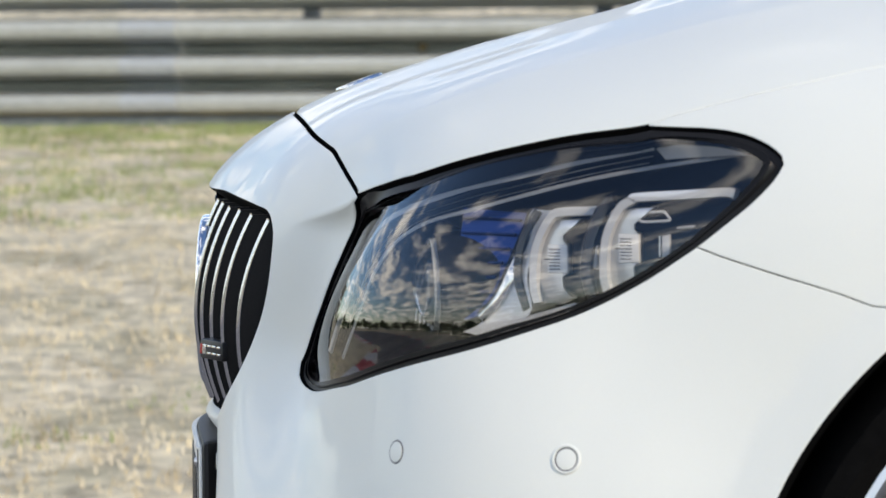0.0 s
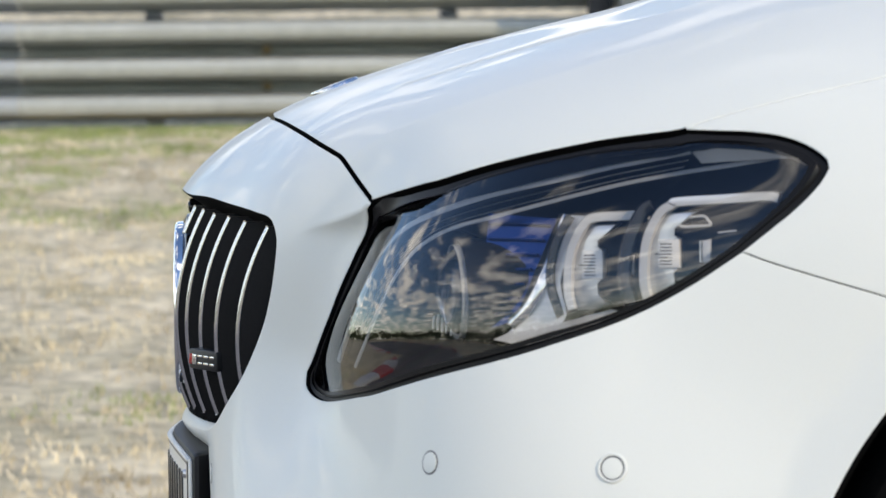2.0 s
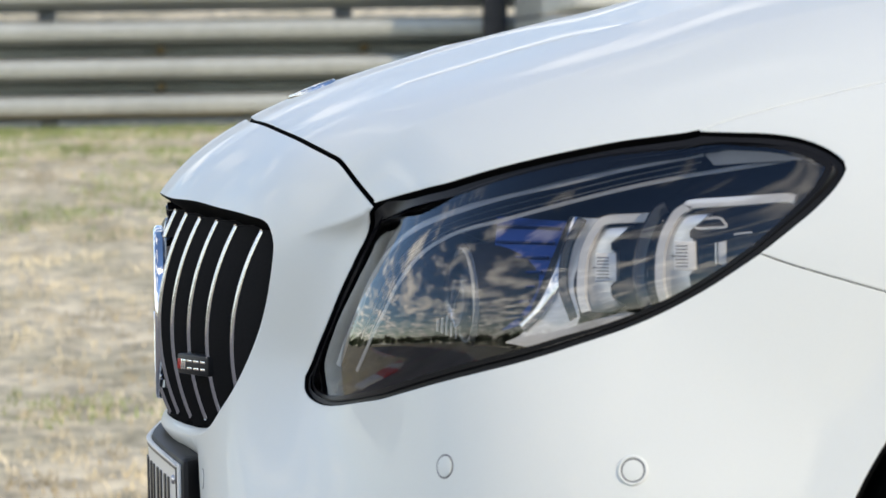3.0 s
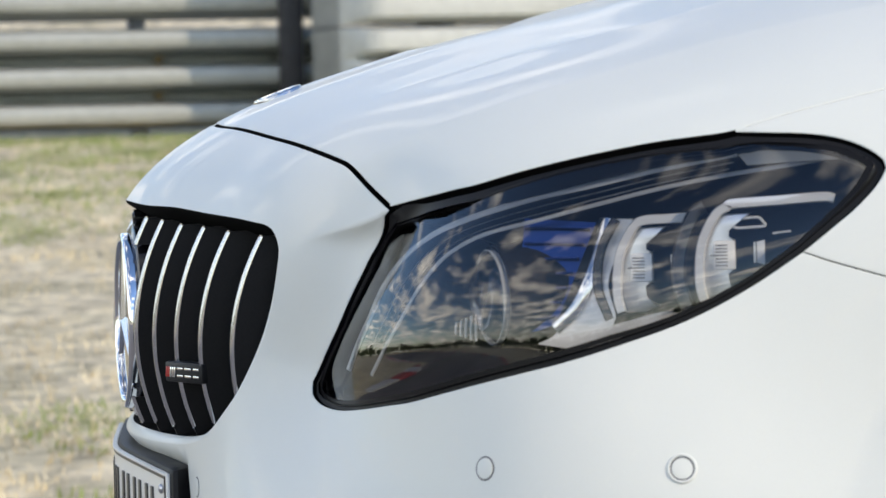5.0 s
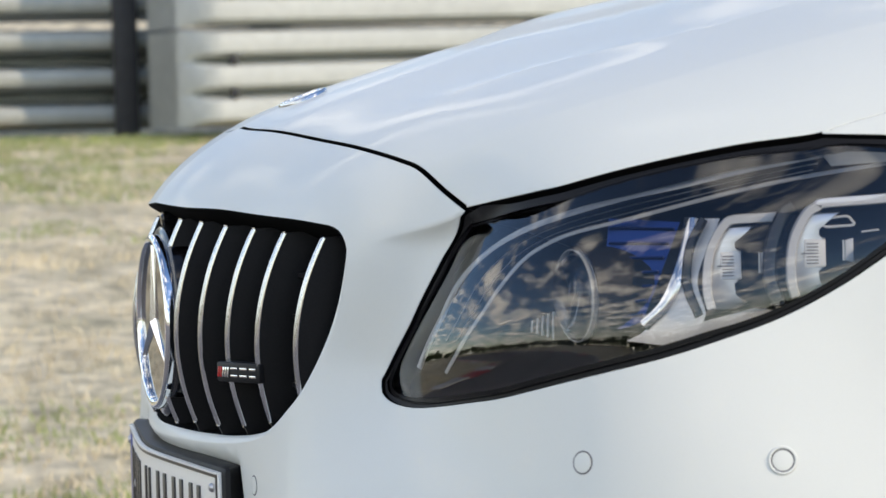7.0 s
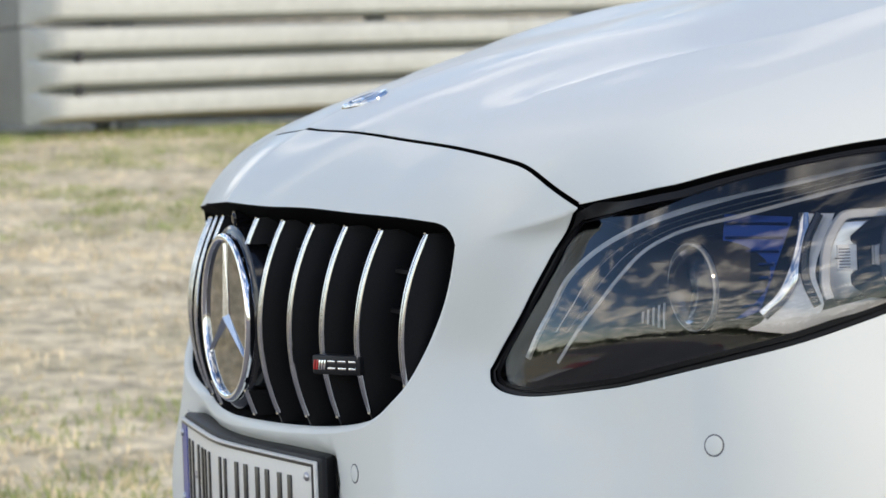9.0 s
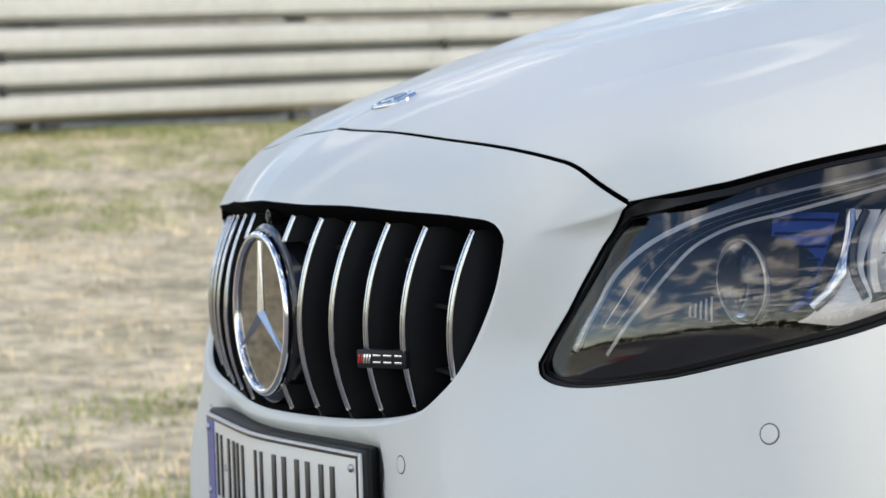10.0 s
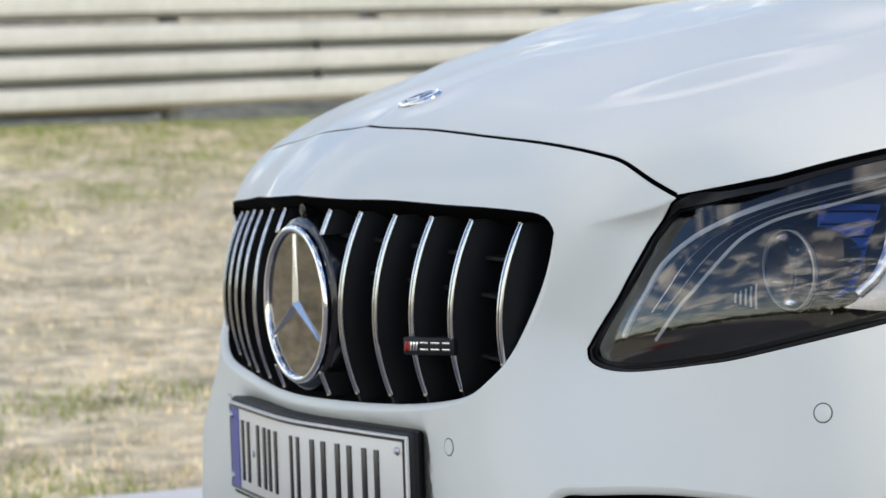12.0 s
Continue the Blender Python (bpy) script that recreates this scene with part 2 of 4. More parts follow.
# ---- the car's skin: a smooth hull given by ribs, seen from a point inside the nose ----
CORE, AXIS, RISE = np.array([0.55, 0, 0.45]), np.array([-0.6, 0, 0.8]), np.array([0.8, 0, 0.6])
STEP, V_START = 0.25, -1.75


def rib(*radii):
    return np.array(radii)


RIBS = [
    rib(.602, .581, .556, .515, .537, .554, .625, .561, .495, .470, .464, .486, .521, .576, .663, .793, .948, 1.104, 1.255),
    rib(.602, .580, .554, .520, .534, .554, .622, .581, .516, .486, .475, .496, .531, .584, .673, .803, .957, 1.111, 1.261),
    rib(.606, .586, .561, .537, .542, .558, .619, .616, .542, .516, .520, .544, .579, .626, .716, .850, 1.002, 1.150, 1.293),
    rib(.623, .609, .594, .583, .598, .612, .663, .706, .620, .581, .600, .625, .652, .698, .794, .931, 1.077, 1.214, 1.346),
    rib(.654, .649, .648, .657, .684, .673, .620, .759, .764, .702, .705, .705, .739, .804, .922, 1.048, 1.175, 1.295, 1.412),
    rib(.693, .696, .703, .718, .738, .736, .734, .827, .856, .864, .867, .849, .889, .969, 1.102, 1.198, 1.288, 1.381, 1.477),
    rib(.735, .743, .754, .769, .787, .806, .849, .871, .858, .922, .967, .984, 1.055, 1.147, 1.267, 1.327, 1.377, 1.445, 1.525),
    rib(.778, .788, .801, .815, .832, .853, .885, .896, .880, .919, .968, 1.012, 1.088, 1.174, 1.265, 1.332, 1.395, 1.465, 1.543),
    rib(.820, .832, .845, .859, .875, .894, .914, .920, .913, .928, .958, .995, 1.052, 1.127, 1.200, 1.281, 1.366, 1.449, 1.533),
    rib(.862, .873, .886, .899, .914, .929, .942, .946, .940, .941, .955, .981, 1.024, 1.085, 1.154, 1.237, 1.328, 1.418, 1.507),
    rib(.902, .913, .925, .937, .948, .958, .965, .964, .956, .951, .955, .972, 1.006, 1.057, 1.123, 1.202, 1.291, 1.382, 1.473),
    rib(.941, .952, .962, .972, .980, .986, .986, .980, .969, .959, .956, .965, .991, 1.035, 1.095, 1.171, 1.256, 1.347, 1.438),
]
RIBS = np.array(RIBS)


def cubic(f):
    return np.stack([(1 - f) ** 3 / 6, (3 * f ** 3 - 6 * f ** 2 + 4) / 6, (-3 * f ** 3 + 3 * f ** 2 + 3 * f + 1) / 6, f ** 3 / 6], -1)


def to_uv(places):
    d = np.atleast_2d(np.array(places, float)) - CORE
    d /= np.linalg.norm(d, axis=1)[:, None]
    k = 2 / (1 + d @ AXIS)
    return np.stack([-k * d[:, 1], k * (d @ RISE)], 1)


CREASES = []          # (uv polyline, height, width)


def line_distance(q, line):
    best = np.full(len(q), 9.0)
    for a, b in zip(line, line[1:]):
        ab = b - a
        t = np.clip(((q - a) @ ab) / (ab @ ab), 0, 1)
        best = np.minimum(best, np.linalg.norm(q - a - t[:, None] * ab, axis=1))
    return best


def ease(x, lo, hi):
    t = np.clip((x - lo) / (hi - lo), 0, 1)
    return t * t * (3 - 2 * t)


def way_of(q):
    s = (q ** 2).sum(1) / 4
    return (q[:, :1] * np.array([0, -1, 0]) + q[:, 1:] * RISE + (1 - s)[:, None] * AXIS) / (1 + s)[:, None]


LEDGE = to_uv([(0.131, -0.474, 0.699), (0.184, -0.541, 0.717)])
HOLLOW = to_uv([(0.1426, -0.4718, 0.5908), (0.1551, -0.4824, 0.6215), (0.1645, -0.4975, 0.6473), (0.1741, -0.5091, 0.6702), (0.1838, -0.5171, 0.6902)])     # where the nose draws in before the lamps
FLARE = []
BULGE = []            # holds the lamp's outline while its swelling cover is built
COVER_SHAPE = ((0.0077, 0, 0), (-0.0145, 1, 0), (-0.0202, 0, 1), (-0.0184, 2, 0), (0.0064, 1, 1), (-0.0401, 0, 2), (0.0136, 3, 0), (0.0374, 2, 1), (0.0230, 1, 2), (-0.0139, 0, 3))


def radius(q):
    u, v = np.abs(q[:, 0]), q[:, 1]
    a, b = u / STEP, (v - V_START) / STEP
    i, j = np.floor(a).astype(int), np.floor(b).astype(int)
    fu, fv = cubic(a - i), cubic(b - j)
    r = np.zeros(len(q))
    for m in range(4):
        for n in range(4):
            r += fu[:, m] * fv[:, n] * RIBS[np.minimum(np.abs(i + m - 1), RIBS.shape[0] - 1), np.clip(j + n, 0, RIBS.shape[1] - 1)]
    mirrored = np.stack([u, v], 1)
    for line, height, width in CREASES:
        d = line_distance(mirrored, line)
        r += height * np.exp(-np.sqrt(d * d + 0.004 ** 2) / width)
    r -= 0.026 * np.exp(-(line_distance(mirrored, HOLLOW) / 0.13) ** 2)
    for arch in FLARE:      # flat lip that flares out towards the wheel arch
        r += 0.010 * np.clip(1 - line_distance(mirrored, arch) / 0.07, 0, 1)
    # overhanging ledge from the bonnet's corner towards the grille
    a, b = LEDGE
    along = (b - a) / np.linalg.norm(b - a)
    t = (mirrored - a) @ along / np.linalg.norm(b - a)
    s = (mirrored - a) @ np.array((along[1], -along[0]))
    r -= 0.017 * ease(t, -0.1, 0.95) * ease(-t, -1.9, -1.1) * np.where(s > 0, 1 - np.exp(-np.maximum(s, 0) / 0.010), 0) * (1 - ease(s, 0.05, 0.34))
    # shallow pocket behind the number plate
    way = way_of(q)
    y, z = np.abs(way[:, 1] * r), CORE[2] + way[:, 2] * r
    r -= 0.016 * ease(-y, -0.272, -0.256) * ease(-z, -0.490, -0.462) * ease(z, 0.33, 0.36) * (way[:, 0] < 0)
    if BULGE:
        x, y = (mirrored - (1.2359, -0.0782)) @ (0.5599, 0.8286) / 0.6758, (mirrored - (1.2359, -0.0782)) @ (-0.8286, 0.5599) / 0.20405
        swell = sum(k * x ** i * y ** j for k, i, j in COVER_SHAPE)
        r += swell * (1 - np.exp(-(line_distance(mirrored, BULGE[0]) / 0.024) ** 2))
    return r


def skin(q):
    q = np.atleast_2d(np.array(q, float))
    return CORE + way_of(q) * radius(q)[:, None]


def skin_normal(q):
    q = np.atleast_2d(np.array(q, float))
    e = 0.004
    du, dv = skin(q + (e, 0)) - skin(q - (e, 0)), skin(q + (0, e)) - skin(q - (0, e))
    n = np.cross(du, dv)
    n /= np.linalg.norm(n, axis=1)[:, None]
    flip = ((skin(q) - CORE) * n).sum(1) < 0
    n[flip] *= -1
    return n


def moulded(q, sign):
    """The lamp cover's surface: one smooth moulding of fourth order through the swelling skin, with its normals."""
    outline = BULGE[0][:-1]
    us, vs = np.meshgrid(np.linspace(outline[:, 0].min(), outline[:, 0].max(), 60), np.linspace(outline[:, 1].min(), outline[:, 1].max(), 60))
    grid = np.stack([us.ravel(), vs.ravel()], 1)
    grid = grid[inside(grid, outline)]
    grid = grid[line_distance(grid, BULGE[0]) > 0.03]
    seat = grown(outline, -0.012)
    mean = grid.mean(0)
    sides, e = np.array((1, sign, 1)), 0.004
    flat = q * (sign, 1)
    weight = np.r_[np.full(len(grid), len(grid) ** -0.5), np.full(len(seat), len(seat) ** -0.5)][:, None]
    spots = np.vstack([grid, seat])
    n = 0
    for order in (4, 5):        # the polish is a little smoother than the seat, which follows the rim
        powers = [(i, j) for i in range(order) for j in range(order - i)]
        basis = lambda p: np.stack([(p[:, 0] - mean[0]) ** i * (p[:, 1] - mean[1]) ** j for i, j in powers], 1)
        k = np.linalg.lstsq(basis(spots) * weight, skin(spots) * weight, rcond=None)[0]
        at = lambda p: basis(p) @ k
        m = np.cross(at(flat + (e, 0)) - at(flat - (e, 0)), at(flat + (0, e)) - at(flat - (0, e)))
        m /= np.linalg.norm(m, axis=1)[:, None]
        m[((at(flat) - CORE) * m).sum(1) < 0] *= -1
        n = n + m * (0.6 if order == 4 else 0.4)
    n /= np.linalg.norm(n, axis=1)[:, None]
    return at(flat) * sides, n * sides


def on_skin(places, depth=0.0):
    q = to_uv(places)
    return skin(q) - skin_normal(q) * depth


def even(q, step):
    """The same polyline with evenly spaced points, ends kept."""
    q = np.array(q)
    run = np.r_[0, np.cumsum(np.linalg.norm(np.diff(q, axis=0), axis=1))]
    n = max(2, int(run[-1] / step) + 1)
    at = np.linspace(0, run[-1], n)
    return np.stack([np.interp(at, run, q[:, k]) for k in range(q.shape[1])], 1)


def loop(*curves, step=0.012):
    """One closed outline out of uv polylines, joined end to end."""
    out = []
    for q in curves:
        q = even(q, step)
        if out and np.linalg.norm(q[0] - out[-1]) < 1e-3:
            q = q[1:]
        out.extend(q)
    if np.linalg.norm(np.array(out[0]) - out[-1]) < 1e-3:
        out.pop()
    return np.array(out)


def mirror(q):
    return (np.array(q) * (-1, 1))[::-1]


def inside(points, poly):
    x, y = points[:, 0], points[:, 1]
    hit = np.zeros(len(points), bool)
    for (x0, y0), (x1, y1) in zip(poly, np.roll(poly, -1, axis=0)):
        cross = (y0 > y) != (y1 > y)
        if y1 != y0:
            hit ^= cross & (x < (x1 - x0) * (y - y0) / (y1 - y0) + x0)
    return hit


def side_ways(poly):
    t = np.roll(poly, -1, axis=0) - np.roll(poly, 1, axis=0)
    t /= np.maximum(np.linalg.norm(t, axis=1), 1e-9)[:, None]
    area = np.sum(poly[:, 0] * np.roll(poly[:, 1], -1) - np.roll(poly[:, 0], -1) * poly[:, 1])
    return np.stack([t[:, 1], -t[:, 0]], 1) * (1 if area > 0 else -1)


def grown(poly, by):
    """The outline moved outwards (or inwards, by < 0)."""
    return poly + side_ways(poly) * by


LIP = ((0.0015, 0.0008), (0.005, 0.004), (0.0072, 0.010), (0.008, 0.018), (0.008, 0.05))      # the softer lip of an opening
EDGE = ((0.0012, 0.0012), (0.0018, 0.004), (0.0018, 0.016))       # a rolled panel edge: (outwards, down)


def beside(line, offsets, step=0.012):
    """Points on both sides of a sharp line, to carry its edge in the mesh."""
    line = even(line, step)
    along = np.gradient(line, axis=0)
    along /= np.linalg.norm(along, axis=1)[:, None]
    across = np.stack([along[:, 1], -along[:, 0]], 1)
    return np.vstack([line + across * s for s in offsets])


LEDGE_SIDES = (-0.045, -0.03, -0.018, -0.008, -0.002, 0.001, 0.004, 0.008, 0.013, 0.02, 0.03, 0.042, 0.055, 0.07)
RIDGE_SIDES = (-0.024, -0.013, -0.006, -0.002, 0.002, 0.006, 0.013, 0.024)


def panel(name, loops, mat, parent, label="", spacing=0.03, depth=0.0, lips=None, fine=(), mould=0):
    """A skin panel inside loops[0] and outside the other loops, with rolled edges."""
    from mathutils.geometry import delaunay_2d_cdt
    all_edge = np.vstack(loops)
    lo, hi = all_edge.min(0), all_edge.max(0)
    gu, gv = np.meshgrid(np.arange(lo[0], hi[0], spacing), np.arange(lo[1], hi[1], spacing * 0.866))
    gu[1::2] += spacing / 2
    grid = np.stack([gu.ravel(), gv.ravel()], 1)
    for line, sides in fine:
        reach = max(np.abs(sides)) + spacing * 0.3
        grid = np.vstack([grid[line_distance(grid, line) > reach], beside(line, sides)])
    keep = inside(grid, loops[0])
    for h in loops[1:]:
        keep &= ~inside(grid, h)
    grid = grid[keep]
    near = np.full(len(grid), 9.0)
    for p in all_edge:
        near = np.minimum(near, np.abs(grid - p).max(1))
    grid = grid[near > (0.006 if fine else spacing * 0.4)]
    edges, start = [], 0
    for l in loops:
        edges += [(start + k, start + (k + 1) % len(l)) for k in range(len(l))]
        start += len(l)
    flat = np.vstack([all_edge, grid])
    vs, _, fs, *_ = delaunay_2d_cdt([Vector(p) for p in flat], edges, [], 0, 1e-7)
    q = np.array([tuple(v) for v in vs])
    f = np.array([tuple(t) for t in fs if len(t) == 3])
    mid = q[f].mean(1)
    keep = inside(mid, loops[0])
    for h in loops[1:]:
        keep &= ~inside(mid, h)
    f = f[keep]
    pos, nor = moulded(q, mould) if mould else (skin(q), skin_normal(q))
    pos = pos - nor * depth
    verts, normals, faces = list(pos), list(nor), [tuple(t) for t in f]
    # outward faces
    a, b, c = pos[f[:, 0]], pos[f[:, 1]], pos[f[:, 2]]
    wrong = (np.cross(b - a, c - a) * nor[f[:, 0]]).sum(1) < 0
    faces = [(t[0], t[2], t[1]) if w else tuple(t) for t, w in zip(f, wrong)]
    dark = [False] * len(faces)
    for k, l in enumerate(loops):
        shape = (lips or {}).get(k, EDGE)
        if not shape:
            continue
        tight = np.ones((len(l), 1))
        if k and shape is LIP and abs(l[:, 0].mean()) < 0.05:      # the grille's upper lip is folded sharply
            tight -= 0.75 * ease(-side_ways(l)[:, 1:] * -1, 0.3, 0.9)
        out2 = side_ways(l) * (1 if k == 0 else -1)
        n3 = skin_normal(l)
        base = (moulded(l, mould)[0] if mould else skin(l)) - n3 * depth
        o3 = skin(l + out2 * 0.004) - skin(l)
        o3 -= n3 * (o3 * n3).sum(1)[:, None]
        o3 /= np.maximum(np.linalg.norm(o3, axis=1), 1e-9)[:, None]
        rings = [(base, n3)]
        prev = (0.0, 0.0)
        for out_by, down in shape:
            du, dd = out_by - prev[0], down - prev[1]
            w = n3 * max(du, 0.0) + o3 * max(dd, 1e-6) if du >= 0 else o3 * dd - n3 * du * -1
            w = w / np.linalg.norm(w, axis=1)[:, None]
            rings.append((base + o3 * (out_by * tight) - n3 * (down * (tight if down < 0.02 else 1.0)), w))
            prev = (out_by, down)
        first = len(verts)
        for p, n in rings:
            verts += list(p)
            normals += list(n)
        m = len(l)
        for r in range(len(rings) - 1):
            for i in range(m):
                j = (i + 1) % m
                quad = (first + r * m + i, first + r * m + j, first + (r + 1) * m + j, first + (r + 1) * m + i)
                x = np.array([verts[v] for v in quad])
                face_n = np.cross(x[1] - x[0], x[3] - x[0])
                faces.append(quad if face_n @ rings[r + 1][1][i] >= 0 else quad[::-1])
                # walls below the roll go black: shade of gaps and lips put in colour
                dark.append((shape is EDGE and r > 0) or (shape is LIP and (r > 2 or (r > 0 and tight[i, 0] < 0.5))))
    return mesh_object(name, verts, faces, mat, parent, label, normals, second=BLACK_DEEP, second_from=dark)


# ---- outlines on the skin ----
hood_front = to_uv(spline([(0.110, 0.072, 0.805), (0.109, 0.000, 0.806), (0.109, -0.072, 0.804), (0.120, -0.197, 0.798), (0.133, -0.307, 0.789), (0.146, -0.410, 0.779), (0.159, -0.459, 0.770), (0.169, -0.485, 0.762), (0.181, -0.522, 0.742), (0.191, -0.558, 0.726)]))[8:]
hood_front[0, 0] = 0
hood_lamp = to_uv(spline([(0.191, -0.558, 0.726), (0.215, -0.616, 0.735), (0.231, -0.646, 0.741), (0.247, -0.668, 0.746), (0.289, -0.704, 0.759), (0.332, -0.732, 0.769), (0.373, -0.756, 0.777), (0.415, -0.779, 0.782), (0.431, -0.787, 0.786)]))
hood_fender = to_uv(spline([(0.431, -0.787, 0.786), (0.447, -0.790, 0.792), (0.490, -0.805, 0.804), (0.532, -0.818, 0.814), (0.575, -0.828, 0.823), (0.604, -0.832, 0.829), (0.762, -0.861, 0.855), (1.012, -0.871, 0.890), (1.262, -0.855, 0.920)]))
lamp_tip = to_uv(spline([(0.431, -0.787, 0.786), (0.455, -0.802, 0.784), (0.475, -0.815, 0.783), (0.494, -0.827, 0.780), (0.509, -0.838, 0.775), (0.522, -0.849, 0.767), (0.529, -0.857, 0.758), (0.526, -0.860, 0.750), (0.518, -0.861, 0.739), (0.503, -0.860, 0.724), (0.486, -0.857, 0.710), (0.463, -0.851, 0.691)]))
lamp_below = to_uv(spline([(0.463, -0.851, 0.691), (0.423, -0.839, 0.664), (0.381, -0.828, 0.642), (0.339, -0.815, 0.626), (0.276, -0.784, 0.605), (0.196, -0.680, 0.574), (0.173, -0.618, 0.563), (0.152, -0.538, 0.553), (0.141, -0.492, 0.553), (0.134, -0.471, 0.561), (0.135, -0.465, 0.573)]))
lamp_front = to_uv(spline([(0.135, -0.465, 0.573), (0.143, -0.473, 0.591), (0.154, -0.494, 0.622), (0.164, -0.506, 0.648), (0.174, -0.515, 0.670), (0.183, -0.524, 0.690), (0.191, -0.558, 0.726)]))
bumper_fender = to_uv(spline([(0.463, -0.851, 0.691), (0.483, -0.862, 0.683), (0.523, -0.881, 0.670), (0.564, -0.896, 0.657), (0.591, -0.905, 0.647)]))
WHEEL, ARCH = (0.845, 0.345), 0.363
seam_angle = math.pi - 0.945
arch_front = to_uv([(WHEEL[0] + ARCH * math.cos(a), -0.9, WHEEL[1] + ARCH * math.sin(a)) for a in np.linspace(seam_angle, math.pi + 0.10, 40)])
arch_rear = to_uv([(WHEEL[0] + ARCH * math.cos(a), -0.9 - 0.03 * (1 + math.cos(a)) / 2, WHEEL[1] + ARCH * math.sin(a)) for a in np.linspace(0.0, seam_angle, 60)])
bumper_fender = np.vstack([bumper_fender, arch_front[:1]])
bumper_low = to_uv(spline([(0.471, -0.902, 0.309), (0.381, -0.884, 0.295), (0.226, -0.757, 0.288), (0.107, -0.511, 0.281), (0.031, -0.208, 0.274), (0.030, 0.000, 0.270)]))
bumper_low[0] = arch_front[-1]
bumper_low[-1, 0] = 0
grille_half = to_uv(spline([(0.012, 0.040, 0.727), (0.012, -0.000, 0.727), (0.020, -0.107, 0.725), (0.045, -0.202, 0.722), (0.067, -0.298, 0.717), (0.086, -0.399, 0.714), (0.096, -0.433, 0.711), (0.101, -0.448, 0.702),
                             (0.103, -0.455, 0.684), (0.096, -0.450, 0.646), (0.087, -0.432, 0.603), (0.077, -0.409, 0.564), (0.067, -0.385, 0.541), (0.054, -0.356, 0.523), (0.044, -0.311, 0.512),
                             (0.037, -0.230, 0.502), (0.021, -0.158, 0.498), (0.006, -0.082, 0.496), (0.003, -0.000, 0.494), (0.003, 0.040, 0.494)]))[8:-8]
grille_half[0, 0] = grille_half[-1, 0] = 0
hood_rear = to_uv(spline([(1.262, -0.855, 0.920), (1.302, -0.653, 0.972), (1.335, -0.353, 1.006), (1.360, 0.000, 1.020)]))
hood_rear[-1, 0] = 0
fender_rear = to_uv(spline([(1.262, -0.855, 0.920), (1.268, -0.917, 0.816), (1.267, -0.929, 0.666), (1.267, -0.932, 0.516), (1.220, -0.935, 0.346)]))
fender_rear[-1] = arch_rear[0]
RIDGES = [to_uv(spline([(0.171, -0.493, 0.758), (0.193, -0.509, 0.774), (0.222, -0.537, 0.790), (0.271, -0.584, 0.808), (0.318, -0.613, 0.823), (0.365, -0.635, 0.837), (0.411, -0.651, 0.850), (0.457, -0.671, 0.862),
                         (0.60, -0.715, 0.885), (0.85, -0.765, 0.92), (1.25, -0.80, 0.955)], 4)),
          to_uv(spline([(0.247, -0.350, 0.835), (0.285, -0.363, 0.847), (0.333, -0.390, 0.861), (0.380, -0.440, 0.871), (0.426, -0.495, 0.880), (0.463, -0.527, 0.890), (0.62, -0.56, 0.92), (0.9, -0.58, 0.95)], 4))]
CREASES.append((RIDGES[0], 0.0030, 0.045))
CREASES.append((RIDGES[1], 0.0022, 0.035))
KEEL = to_uv([(0.012, 0, 0.727), (0.03, 0, 0.752), (0.06, 0, 0.778), (0.109, 0, 0.806), (0.20, 0, 0.842), (0.32, 0, 0.875)])      # soft edge down the middle of the nose
CREASES.append((KEEL, 0.0040, 0.06))
# flat lip round the wheel arch
FLARE.append(np.vstack([arch_rear, arch_front]))

GAP = 0.003
hood_nose = hood_front + np.array((0.0, 0.006))
hood_outline = loop(hood_nose, hood_lamp + np.array((-0.002, 0.004)), hood_fender, hood_rear, mirror(hood_rear), mirror(hood_fender), mirror(hood_lamp + np.array((-0.002, 0.004))), mirror(hood_nose))
bumper_outline = loop(hood_front, lamp_front[::-1], lamp_below[::-1], bumper_fender, arch_front, bumper_low, mirror(bumper_low), mirror(arch_front), mirror(bumper_fender),
                      mirror(lamp_below[::-1]), mirror(lamp_front[::-1]), mirror(hood_front))
fender_outline = loop(hood_fender, fender_rear, arch_rear, bumper_fender[::-1], lamp_tip[::-1])
lamp_outline = loop(hood_lamp, lamp_tip, lamp_below, lamp_front)
grille_outline = loop(grille_half, mirror(grille_half))
intake = loop(to_uv(spline([(0.100, -0.480, 0.318), (0.085, -0.432, 0.368), (0.100, -0.460, 0.431), (0.118, -0.510, 0.441), (0.163, -0.614, 0.445), (0.228, -0.735, 0.434), (0.275, -0.789, 0.400), (0.285, -0.805, 0.344), (0.226, -0.756, 0.313),
                            (0.144, -0.595, 0.308), (0.100, -0.480, 0.318)])))
half_shell = loop(hood_rear[::-1], fender_rear, arch_rear, arch_front, bumper_low)
shell_outline = loop(half_shell, mirror(half_shell))


# ---- the car ----
car = tagged(empty("car"), "white coupe with a black slatted grille, parked on asphalt", "car")


def thin(q):
    """Panel gaps, narrower between bonnet and wing."""
    half = np.stack([np.abs(q[:, 0]), q[:, 1]], 1)
    return -(GAP - 0.0010 * np.exp(-(line_distance(half, hood_fender) / 0.02) ** 2))[:, None]


